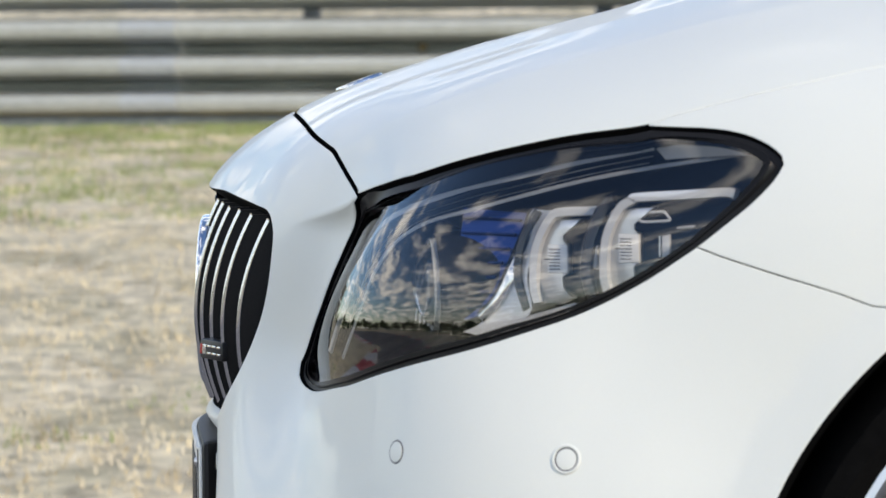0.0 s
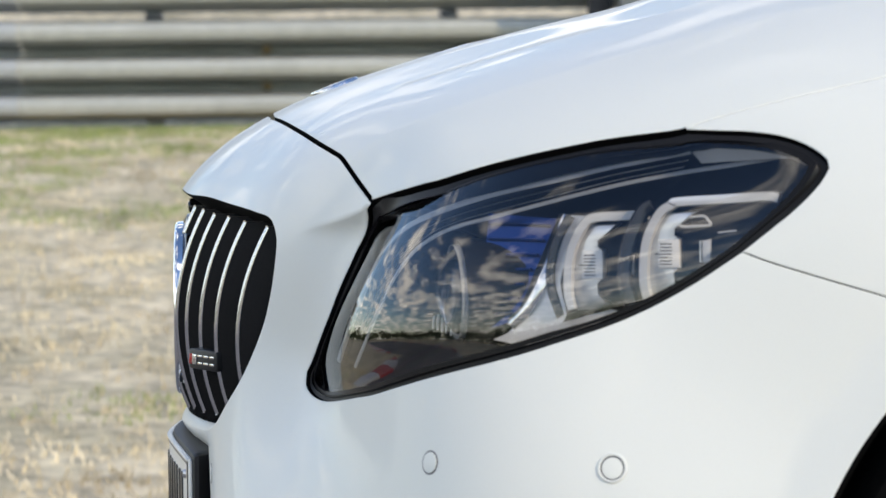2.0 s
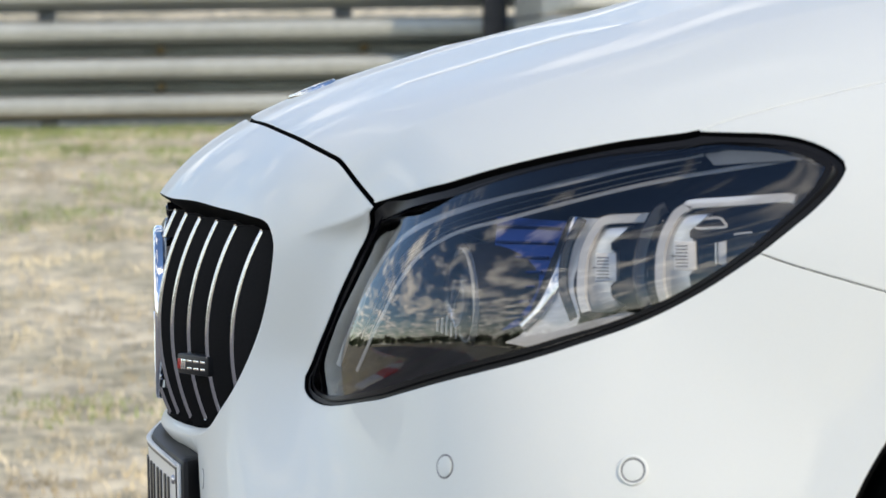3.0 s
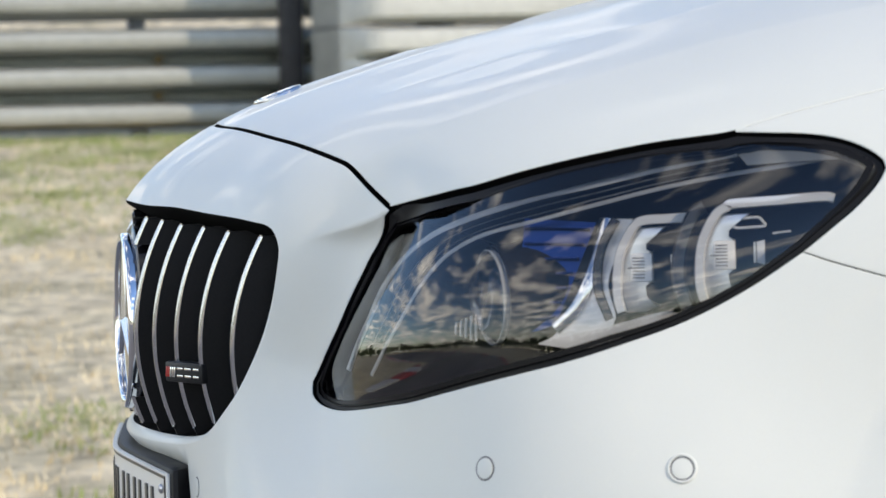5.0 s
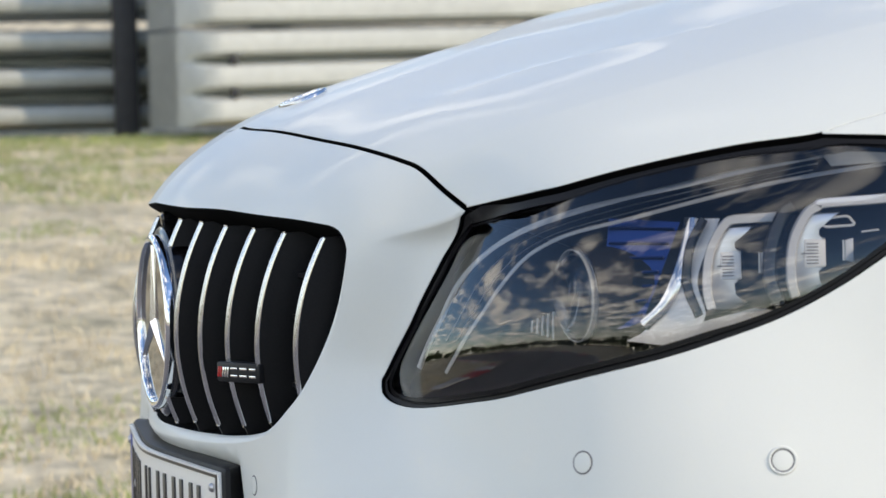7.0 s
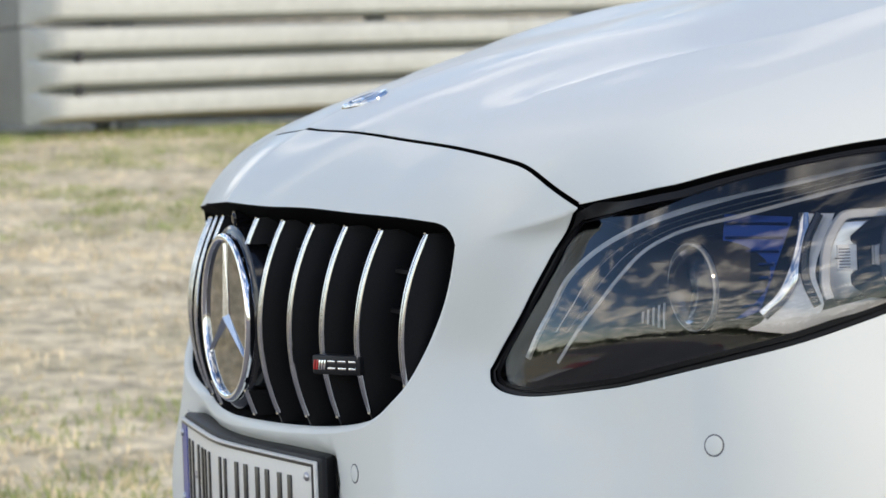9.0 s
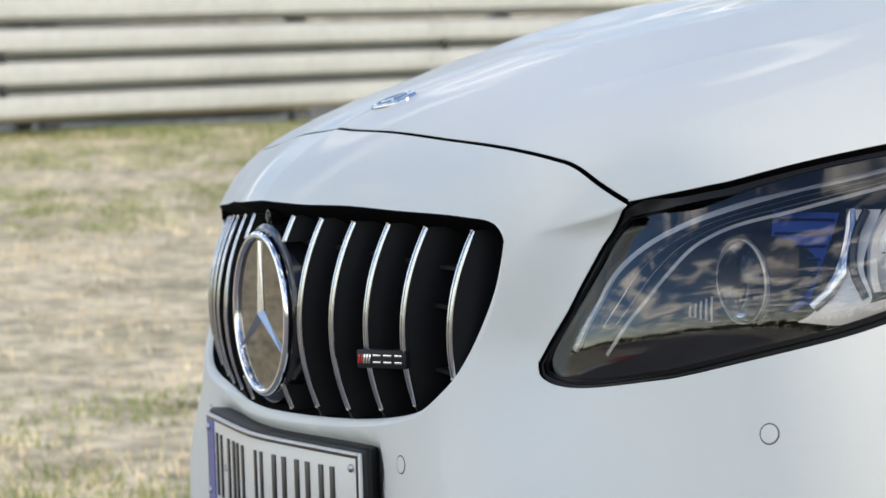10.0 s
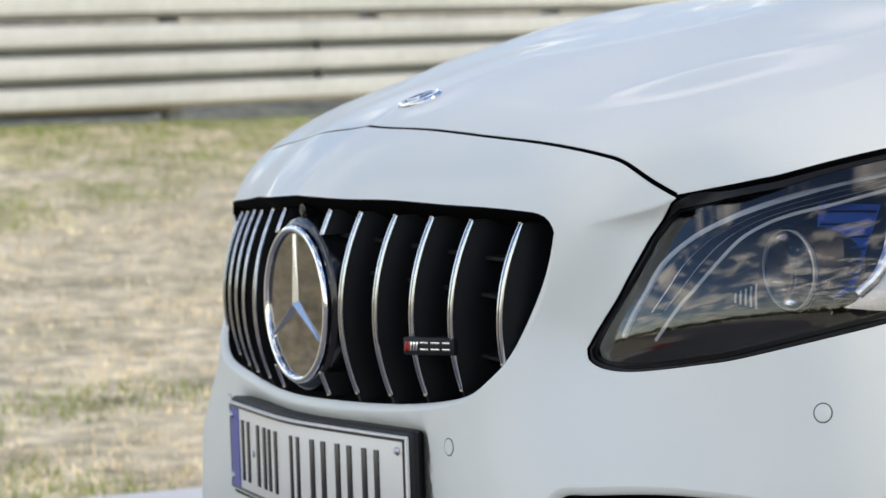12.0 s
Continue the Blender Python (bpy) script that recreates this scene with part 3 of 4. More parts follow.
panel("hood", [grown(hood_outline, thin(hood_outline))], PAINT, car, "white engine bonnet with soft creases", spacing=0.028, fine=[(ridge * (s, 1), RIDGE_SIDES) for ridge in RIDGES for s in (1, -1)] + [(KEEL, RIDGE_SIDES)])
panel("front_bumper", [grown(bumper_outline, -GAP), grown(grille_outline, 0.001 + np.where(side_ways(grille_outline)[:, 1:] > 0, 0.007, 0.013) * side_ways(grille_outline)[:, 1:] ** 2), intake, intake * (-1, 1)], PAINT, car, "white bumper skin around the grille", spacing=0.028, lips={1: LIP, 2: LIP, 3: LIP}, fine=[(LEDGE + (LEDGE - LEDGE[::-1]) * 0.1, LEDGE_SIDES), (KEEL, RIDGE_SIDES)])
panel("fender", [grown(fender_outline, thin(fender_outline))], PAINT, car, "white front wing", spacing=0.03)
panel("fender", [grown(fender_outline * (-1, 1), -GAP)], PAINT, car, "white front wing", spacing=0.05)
# recessed black copy of the skin, added so the panel gaps look dark
panel("inner_shell", [shell_outline, grown(grille_outline, 0.006), lamp_outline, lamp_outline * (-1, 1)], BLACK_DEEP, car, "black shell added under the panels to darken the gaps", spacing=0.06, depth=0.022,
      lips={0: (), 1: (), 2: (), 3: ()})
for s in (1, -1):
    panel("intake_backing", [grown(intake, 0.01) * (s, 1)], BLACK_SATIN, car, "black lower air intake", spacing=0.05, depth=0.05, lips={0: ()})


def flipped(points, sign):
    return [(x, y * sign, z) for x, y, z in points]


def ruled(bm, a, b, n=24):
    """A sheet between two curves."""
    a, b = even(spline(a), 0.0001 + 0.0), even(spline(b), 0.0001)
    pick = lambda c: c[np.linspace(0, len(c) - 1, n).astype(int)]
    a, b = pick(a), pick(b)
    va, vb = [bm.verts.new(p) for p in a], [bm.verts.new(p) for p in b]
    for k in range(n - 1):
        bm.faces.new((va[k], va[k + 1], vb[k + 1], vb[k]))


BAND = [(0.0038, 0.0), (0.003, 0.0014), (-0.003, 0.0014), (-0.0038, 0.0), (-0.0038, -0.014), (0.0038, -0.014)]
# the silver cheek of a light unit, in millimetres along and up its face
CHEEK = [(16, 30), (39, 31), (28, 23), (20, 18), (20, 12), (26, 10), (26, -13), (19, -16), (20, -26), (31, -33), (20, -38), (4, -38), (-1, -25), (-2, -6), (1, 8), (7, 22)]


def prism(bm, outline, front, back, place, round_by=0.0):
    """A plate with the given outline between two depths."""
    faces = []
    rings = [[bm.verts.new(place(a, z, d)) for a, z in outline] for d in (front, back)]
    faces.append(bm.faces.new(rings[0]))
    bm.faces.new(rings[1])
    n = len(outline)
    for k in range(n):
        bm.faces.new((rings[0][k], rings[0][(k + 1) % n], rings[1][(k + 1) % n], rings[1][k]))
    if round_by:
        bmesh.ops.bevel(bm, geom=list(faces[0].edges), offset=round_by, segments=2, affect="EDGES", profile=0.5)


def lamp_pod(lamp, sign, origin, slope, bar):
    """One of the two light units: a pale arched band over a satin cheek with a marked block, and a small bright tile in the dark beside it."""
    origin = Vector(origin)
    along = Vector((1, slope, 0)).normalized()
    out = Vector((slope, -1, 0)).normalized()

    def place(a, z, d):
        p = origin + along * (a / 1000) + out * (d / 1000) + Vector((0, 0, z / 1000))
        return Vector((p.x, p.y * sign, p.z))

    bm = bmesh.new()
    path = [(1, -37), (-2, -25), (-2, -8), (0, 7), (5, 20), (12.4, 31.5), (20, 36)] + bar
    sweep(bm, spline([tuple(place(a, z, 2)) for a, z in path], 6), BAND, (out.x, out.y * sign, 0))
    pod = part("light_unit", bm, SILVER, lamp, "pale arched light unit")
    bm = bmesh.new()
    prism(bm, CHEEK, -4, -12, place, 0.0012)
    part("cheek", bm, SATIN_METAL, pod, "satin silver cheek")
    bm = bmesh.new()
    prism(bm, [(9, 9.5), (26, 9.5), (26.2, -13), (9, -13)], 0, -5, place, 0.0015)
    part("marked_block", bm, SATIN_SILVER, pod, "satin block with dark marks")
    for k in range(7):
        z = 6 - 2.65 * k
        bm = bmesh.new()
        prism(bm, [(6.5 if k == 3 else 10.5, z + 0.35), (20, z + 0.35), (20, z - 0.35), (6.5 if k == 3 else 10.5, z - 0.35)], 0.25, -2, place)
        part("mark", bm, BLACK_DEEP, pod, "dark mark", smooth=False)
    bm = bmesh.new()
    prism(bm, [(42.6, 8), (49, 9.5), (49, -10), (42.6, -8.5)], -8, -12, place, 0.0006)
    part("reflector_tile", bm, SILVER, pod)
    bm = bmesh.new()
    prism(bm, [(40.4, 8), (41.8, 8), (41.8, -8.5), (40.4, -8.5)], -7, -12, place)
    part("tile_edge", bm, SATIN_METAL, pod)
    return pod


def headlamp(sign):
    flip = np.array((sign, 1))
    lamp = empty("headlamp", (0, 0, 0), car)
    tagged(lamp, "clear headlamp with silver units and a black surround")
    # set back below the bonnet's edge, close to the other panels
    under_hood = np.exp(-(line_distance(lamp_outline, hood_lamp) / 0.02) ** 2)
    at_tip = np.exp(-(np.linalg.norm(lamp_outline - to_uv([(0.526, -0.860, 0.755)])[0], axis=1) / 0.12) ** 2)
    low_front = np.exp(-(line_distance(lamp_outline, lamp_below[len(lamp_below) // 3:]) / 0.03) ** 2)
    at_front = np.exp(-(line_distance(lamp_outline, lamp_front) / 0.03) ** 2) * (1 - under_hood)
    rim = grown(lamp_outline, -(0.009 + 0.006 * under_hood + 0.003 * at_tip - 0.003 * at_front)[:, None])
    clear = grown(rim, -(0.005 + 0.004 * at_tip + 0.005 * at_front + 0.002 * low_front - 0.002 * under_hood)[:, None])
    panel("gasket", [grown(lamp_outline, -0.0028) * flip, grown(rim, -0.001) * flip], BLACK_SATIN, lamp, "black rubber seal", spacing=0.03, depth=0.0045, lips={0: ((0.0005, 0.001), (0.0005, 0.02)), 1: ()})
    BULGE.append(np.vstack([lamp_outline, lamp_outline[:1]]))
    panel("surround", [rim * flip, clear * flip], RIM_BLACK, lamp, "dark rim round the cover", spacing=0.03, depth=0.0012, mould=sign, lips={0: ((0.0006, 0.0008), (0.0008, 0.03)), 1: ((0.0005, 0.001), (0.0005, 0.02))})
    lens_cover = panel("cover", [grown(clear, 0.0015) * flip], COVER, lamp, "clear curved lamp cover", spacing=0.02, depth=0.0016, lips={0: ()}, mould=sign)
    lens_cover.visible_shadow = False
    BULGE.clear()
    # dark bowl
    q = grown(rim, -0.003) * flip
    n = skin_normal(q)
    front = skin(q) - n * 0.007
    inward = np.array((0.42, 0.80 * sign, -0.03))
    middle = front.mean(0)
    rings = [front, front + inward * 0.05, front * 0.93 + middle * 0.07 + inward * 0.10, front * 0.6 + middle * 0.4 + inward * 0.12]
    verts = np.vstack(rings + [[middle + inward * 0.125]])
    m = len(q)
    faces = [(r * m + i, r * m + (i + 1) % m, (r + 1) * m + (i + 1) % m, (r + 1) * m + i) for r in range(3) for i in range(m)] + [(3 * m + i, 3 * m + (i + 1) % m, 4 * m) for i in range(m)]
    mesh_object("housing", verts, faces, GREY_BEZEL, lamp, "dark grey lamp housing")
    # two light guides sweeping up and back under the cover
    upper = [(0.164, -0.491, 0.584), (0.171, -0.500, 0.606), (0.180, -0.513, 0.630), (0.191, -0.531, 0.660), (0.203, -0.571, 0.686), (0.219, -0.619, 0.706), (0.245, -0.653, 0.720), (0.288, -0.692, 0.735), (0.334, -0.723, 0.746), (0.380, -0.746, 0.757), (0.437, -0.772, 0.768)]
    lower = [(0.177, -0.533, 0.582), (0.189, -0.557, 0.614), (0.198, -0.581, 0.637), (0.207, -0.605, 0.660), (0.223, -0.625, 0.684), (0.241, -0.646, 0.699), (0.260, -0.666, 0.708), (0.288, -0.690, 0.716), (0.334, -0.719, 0.729), (0.381, -0.742, 0.741), (0.426, -0.762, 0.750), (0.471, -0.782, 0.757), (0.502, -0.796, 0.762)]
    for path, r, clear_stuff, text in ((upper, 0.0036, BRIGHT_GUIDE, "bright ribbed light guide"), (lower, 0.0022, GUIDE, "milky clear light guide")):
        bm = bmesh.new()
        way = even(spline(flipped(path, sign), 24), 0.0022)
        for p, q in zip(way, way[1:]):       # ribbed: each short piece swells in its middle
            sweep(bm, [p, (p + q) / 2, q], round_section(r * 0.96, 6, 0.55), (-0.5, -0.6 * sign, 0.6))
        if r < 0.003:
            bm.clear()
            sweep(bm, spline(flipped(path, sign), 6), round_section(r, 8, 0.55), (-0.5, -0.6 * sign, 0.6))
        part("light_guide", bm, clear_stuff, lamp, text)
    # fine steps between the guides, and the pale wedge near the rear
    for share in (0.4, 0.7):
        bm = bmesh.new()
        step = [tuple(np.array(p) * (1 - share) + np.array(q) * share + np.array((0.004, 0.005, 0))) for p, q in zip(upper[1:], lower[1:])]
        sweep(bm, spline(flipped(step, sign), 6), round_section(0.0006, 6, 0.6), (-0.5, -0.6 * sign, 0.6))
        part("bezel_step", bm, SATIN_METAL, lamp, "fine silver step")
    bm = bmesh.new()
    ruled(bm, flipped([(0.436, -0.769, 0.770), (0.470, -0.797, 0.771), (0.512, -0.829, 0.767)], sign), flipped([(0.446, -0.769, 0.758), (0.475, -0.787, 0.760), (0.512, -0.823, 0.762)], sign))
    part("side_reflector", bm, SILVER, lamp, "pale side reflector")
    # projector: lens, ring and funnel
    axis = Vector((-0.99, -0.10 * sign, -0.03)).normalized()
    centre = Vector((0.258, -0.657 * sign, 0.653))
    bm = bmesh.new()
    turned(bm, [(0.0, 0.017)] + [(0.039 * math.sin(a), 0.017 - 0.019 * (1 - math.cos(a)) / (1 - math.cos(1.2)) * 0.9) for a in np.linspace(0.15, 1.2, 9)] + [(0.037, -0.006), (0.02, -0.011), (0.0, -0.012)], centre, axis, 40)
    part("projector_lens", bm, LENS_GLASS, lamp, "round clear projector lens")
    bm = bmesh.new()
    turned(bm, [(0.0405, -0.004), (0.043, -0.002), (0.044, -0.02), (0.05, -0.055), (0.046, -0.055), (0.040, -0.02)], centre, axis, 40, closed=True)
    part("lens_holder", bm, BLACK_SATIN, lamp, "black lens holder")
    bm = bmesh.new()
    turned(bm, [(0.0386, 0.002), (0.0392, 0.0024), (0.0398, 0.002), (0.0398, -0.003), (0.0386, -0.003)], centre, axis, 40, closed=True)
    part("lens_rim", bm, GUIDE, lamp, "thin clear lens rim")
    # ribbed fan beside the lens
    bm = bmesh.new()
    for k in range(9):
        a = radians(-8 + 9 * k)
        d = Vector((0.05, -0.012 * sign, 0)) * math.cos(a) + Vector((0, 0, 1)) * 0.05 * math.sin(a)
        p0 = centre + Vector((0.018, -0.004 * sign, 0.012))
        sweep(bm, [p0 + d * 0.35, p0 + d * 0.75, p0 + d * 1.05], round_section(0.0016, 6), (0, -sign, 0))
    part("ribbed_fan", bm, GREY_BEZEL, lamp, "finely ribbed trim")
    # small crystal with upright ribs, low in front of the lens
    crystal = Vector((0.243, -0.580 * sign, 0.622))
    for k in range(5):
        bm = bmesh.new()
        foot_at = crystal + Vector((0.0035 * k, -0.0042 * k * sign, 0.0006 * k))
        sweep(bm, [foot_at - Vector((0, 0, 0.004 + 0.002 * k)), foot_at, foot_at + Vector((0.001, 0, 0.006 + 0.0015 * k))], round_section(0.0011, 6), (-1, 0, 0))
        part("crystal_rib", bm, SILVER, lamp, "small bright crystal rib")
    # dark panel with thin fins, the sky's blue reflection painted into its colour
    bm = bmesh.new()
    ruled(bm, flipped([(0.285, -0.670, 0.718), (0.312, -0.688, 0.716), (0.338, -0.700, 0.714)], sign), flipped([(0.272, -0.678, 0.624), (0.288, -0.692, 0.626), (0.302, -0.702, 0.632)], sign))
    blue = part("sky_blue_panel", bm, SKY_BLUE_GLOSS, lamp, "dark glossy panel with the sky's reflection painted blue")
    for k in range(7):
        bm = bmesh.new()
        t = k / 6
        a, b = Vector((0.284, -0.674 * sign, 0.710)).lerp(Vector((0.276, -0.683 * sign, 0.634)), t), Vector((0.332, -0.701 * sign, 0.708)).lerp(Vector((0.300, -0.706 * sign, 0.638)), t)
        sweep(bm, [a, a.lerp(b, 0.5), b], round_section(0.0014, 6), (0, 0, 1))
        part("fin", bm, SKY_BLUE_GLOSS, blue)
    # chrome trim, curving forward along the bottom
    bm = bmesh.new()
    sweep(bm, spline(flipped([(0.342, -0.714, 0.717), (0.335, -0.723, 0.695), (0.324, -0.729, 0.669), (0.312, -0.726, 0.645), (0.298, -0.716, 0.629)], sign), 8),
          [(0.0056, 0.0), (0.0050, 0.0012), (0.002, 0.0024), (-0.002, 0.0024), (-0.0050, 0.0012), (-0.0056, 0.0), (-0.005, -0.004), (0.005, -0.004)], (-0.55, -0.8 * sign, 0.1))
    part("chrome_trim", bm, SLAT_CHROME, lamp, "polished chrome trim")
    # silver wall behind the trim, and silver floor
    bm = bmesh.new()
    ruled(bm, flipped([(0.343, -0.716, 0.717), (0.328, -0.727, 0.669), (0.300, -0.716, 0.627), (0.286, -0.712, 0.618)], sign), flipped([(0.358, -0.740, 0.717), (0.336, -0.743, 0.669), (0.338, -0.752, 0.635), (0.312, -0.738, 0.620)], sign))
    part("silver_wall", bm, SATIN_SILVER, lamp, "satin silver bezel")
    bm = bmesh.new()
    ruled(bm, flipped([(0.284, -0.712, 0.6175), (0.306, -0.728, 0.624), (0.338, -0.750, 0.633), (0.372, -0.777, 0.644)], sign), flipped([(0.284, -0.714, 0.6165), (0.312, -0.756, 0.615), (0.345, -0.786, 0.629), (0.380, -0.802, 0.643)], sign))
    part("silver_floor", bm, SATIN_SILVER, lamp, "satin silver bezel floor")
    out_way = (-0.35, -0.93 * sign, 0.0)
    lamp_pod(lamp, sign, (0.343, -0.752, 0.680), -0.40, [(41, 37), (62, 38)])
    rear = lamp_pod(lamp, sign, (0.397, -0.801, 0.690), -0.36, [(25, 38.5), (62, 40.5), (95, 42.5), (104, 41)])
    # dark arch between the two units, and a small loop
    bm = bmesh.new()
    sweep(bm, spline(flipped([(0.386, -0.797, 0.646), (0.381, -0.789, 0.669), (0.385, -0.785, 0.696), (0.396, -0.785, 0.720), (0.404, -0.788, 0.726)], sign), 6), round_section(0.006, 8, 0.6), out_way)
    part("dark_arch", bm, LAMP_DARK, lamp, "dark glossy arch")
    bm = bmesh.new()
    sweep(bm, spline(flipped([(0.345, -0.736, 0.717), (0.332, -0.737, 0.693), (0.328, -0.739, 0.663), (0.335, -0.748, 0.637)], sign), 6), round_section(0.004, 8, 0.6), out_way)
    part("dark_arch", bm, LAMP_DARK, lamp, "dark glossy arch")
    at = lambda a, z: (0.397 + a * 0.00094, (-0.795 - a * 0.00034) * sign, 0.690 + z * 0.001)
    bm = bmesh.new()
    sweep(bm, spline([at(a, z) for a, z in ((25, 23.3), (29, 26), (38, 27), (46.5, 27.3), (50, 24), (51.5, 20.5), (40, 19.6), (29, 19.4), (25, 23.3))], 3), round_section(0.0011, 6), out_way)
    part("small_loop", bm, SILVER, rear)
    bm = bmesh.new()
    sweep(bm, [at(57.7, 14.5), at(65, 15.4), at(71.8, 16)], round_section(0.0008, 6), out_way)
    part("small_bar", bm, SILVER, rear)
    return lamp


headlamp(1)
headlamp(-1)

# ---- grille ----
grille = tagged(empty("grille", (0, 0, 0), car), "black grille with upright chrome-edged slats")
panel("backing", [grown(grille_outline, 0.006)], BLACK_DEEP, grille, "black mesh behind the slats", spacing=0.05, depth=0.06, lips={0: ()})
SLATS = [(0.028, 0.066, 0.714), (0.038, 0.128, 0.712), (0.050, 0.193, 0.709), (0.065, 0.255, 0.7075), (0.081, 0.318, 0.7045), (0.102, 0.391, 0.7015)]
SLAT_FEET = [0.503, 0.500, 0.502, 0.506, 0.515, 0.548]


def slat(x, y, z_top, pieces):
    def bow(z):
        t = (z_top - z) / (z_top - 0.50)
        return x - 0.102 * t * (1.08 - t)
    for a, b in pieces:
        path = [(bow(z), y, z) for z in np.linspace(a, b, 22)]
        fin = bmesh.new()
        rows = [[fin.verts.new((px + dx, py + dy, pz)) for dx, dy in ((-0.0002, -0.0030), (-0.0002, 0.0030), (0.02, 0.009), (0.055, 0.011), (0.055, -0.011), (0.02, -0.009))] for px, py, pz in path]
        for p, q in zip(rows, rows[1:]):
            for k in range(6):
                fin.faces.new((p[k], p[(k + 1) % 6], q[(k + 1) % 6], q[k]))
        fin.faces.new(rows[0])
        fin.faces.new(rows[-1])
        body = part("slat", fin, SLAT_BLACK, grille)
        strip = bmesh.new()
        for dy in (-0.0027, 0.0027):
            sweep(strip, [(px - 0.0008, py + dy, pz) for px, py, pz in path[:-1]], [(0.0010, 0.0), (0.0008, 0.0003), (0.0, 0.0004), (-0.0008, 0.0003), (-0.0010, 0.0), (-0.0010, -0.003), (0.0010, -0.003)], (-1, 0, 0))
        for px, py, pz in (path[0], path[-2]):
            box(strip, (px - 0.0003, py, pz), (0.0020, 0.0072, 0.0022))
        part("chrome_edge", strip, SLAT_CHROME, body, "dark chrome outline")


for (x, y, z), foot in zip(SLATS, SLAT_FEET):
    for s in (-1, 1):
        slat(x, s * y, z, [(z, 0.686), (0.530, foot)] if y < 0.1 else [(z, foot)])
# cross webs deep between the slats
for z in (0.56, 0.63, 0.68):
    bm = bmesh.new()
    sweep(bm, [tuple(on_skin([(0.05, y, z)], 0.045)[0]) for y in np.linspace(-0.40, 0.40, 24)], [(0.002, 0.01), (0.002, -0.02), (-0.002, -0.02), (-0.002, 0.01)], (-1, 0, 0))
    part("cross_web", bm, BLACK_SATIN, grille)
bm = bmesh.new()
turned(bm, [(0.0, 0.003), (0.005, 0.0025), (0.007, 0.0005), (0.009, 0.0005), (0.009, -0.02)], (0.022, 0.0, 0.712), (-1, 0, -0.1), 24)
part("camera_eye", bm, BLACK_GLOSS, grille, "small round camera under the lip")

# emblem: ring, dark mirror disc and three arms
lean = Vector((-1, 0, 0.005)).normalized()
hub = Vector((0.010, 0.0, 0.605))
emblem = tagged(empty("emblem", (0, 0, 0), grille), "large chrome ring with a dark mirror disc")
bm = bmesh.new()
turned(bm, [(0.0875 + 0.0045 * math.cos(a), 0.001 + 0.0045 * math.sin(a)) for a in np.linspace(0, math.pi, 15)] + [(0.083, -0.004), (0.092, -0.004)], hub, lean, 120, closed=True)
part("ring", bm, CHROME, emblem, "bright chrome ring")
bm = bmesh.new()
turned(bm, [(0.0, 0.001), (0.05, 0.0008), (0.0832, 0.0002), (0.0832, -0.006)], hub, lean, 72)
part("disc", bm, DISC_MIRROR, emblem, "dark mirror disc")
bm = bmesh.new()
turned(bm, [(0.0, -0.004), (0.094, -0.004), (0.100, -0.008), (0.105, -0.03), (0.107, -0.06)], hub, lean, 72)
part("boss", bm, BLACK_GLOSS, emblem, "black round boss")
side, rise = Vector((0, 1, 0)), lean.cross(Vector((0, 1, 0))).normalized()
if rise.z < 0:
    rise = -rise
for k in range(3):
    bm = bmesh.new()
    a = radians(90 + 120 * k)
    d, w = side * math.cos(a) + rise * math.sin(a), side * -math.sin(a) + rise * math.cos(a)
    base = [hub + w * 0.0085 + lean * 0.0005, hub - w * 0.0085 + lean * 0.0005, hub + d * 0.081 - w * 0.0022, hub + d * 0.081 + w * 0.0022]
    ridge = [hub + lean * 0.006, hub + d * 0.081 + lean * 0.003]
    v = [bm.verts.new(p) for p in base + ridge]
    for f in ((0, 4, 5, 3), (1, 2, 5, 4), (3, 5, 2), (0, 1, 4)):
        bm.faces.new([v[i] for i in f])
    part("arm", bm, BADGE_CHROME, emblem, "pale metal arm", smooth=False)

# small badge: black tablet with plain bright and red bars
badge = tagged(empty("badge", (0, 0, 0), grille), "small black badge with chrome and red bars")
along = Vector((0.029, -0.071, 0.001)).normalized()
face = Vector((-along.y, along.x, 0)).normalized() * (1 if -along.y < 0 else -1)
face = Vector((-0.926, -0.378, 0))
turn = Matrix((along, -face, Vector((0, 0, 1)))).transposed().to_4x4()
middle = Vector((0.039, -0.290, 0.571))
bm = bmesh.new()
box(bm, middle - face * 0.007, (0.074, 0.016, 0.0195), turn, 0.0025)
part("tablet", bm, BLACK_SATIN, badge)
for k in range(5):
    bm = bmesh.new()
    box(bm, middle + along * (-0.032 + k * 0.0040) + face * 0.0012, (0.0026, 0.0016, 0.010), turn @ Matrix.Rotation(radians(12), 4, "Y"), 0.0004)
    part("slant_bar", bm, RED if k in (0, 1) else BADGE_CHROME, badge)
for k, w in enumerate((0.0135, 0.0145, 0.0125)):
    for dz in (-0.0035, 0.0035):
        bm = bmesh.new()
        box(bm, middle + along * (-0.0055 + k * 0.0158) + face * 0.0012 + Vector((0, 0, dz)), (w * 0.86, 0.0016, 0.0024), turn, 0.0005)
        part("bar", bm, BADGE_CHROME, badge)

# ---- number plate with plain bars, bent round the nose ----
plate = tagged(empty("number_plate", (0, 0, 0), car), "white number plate bent to the nose in a black holder")


def bent(bm):
    """Carries a flat piece round the nose."""
    lo, hi = min(v.co.y for v in bm.verts), max(v.co.y for v in bm.verts)
    for y in np.linspace(lo, hi, max(2, int((hi - lo) / 0.018)))[1:-1]:
        bmesh.ops.bisect_plane(bm, geom=bm.verts[:] + bm.edges[:] + bm.faces[:], plane_co=(0, y, 0), plane_no=(0, 1, 0))
    for v in bm.verts:
        v.co.x += -0.0215 + 0.125 * math.sqrt(v.co.y ** 2 + 0.0025)
    return bm


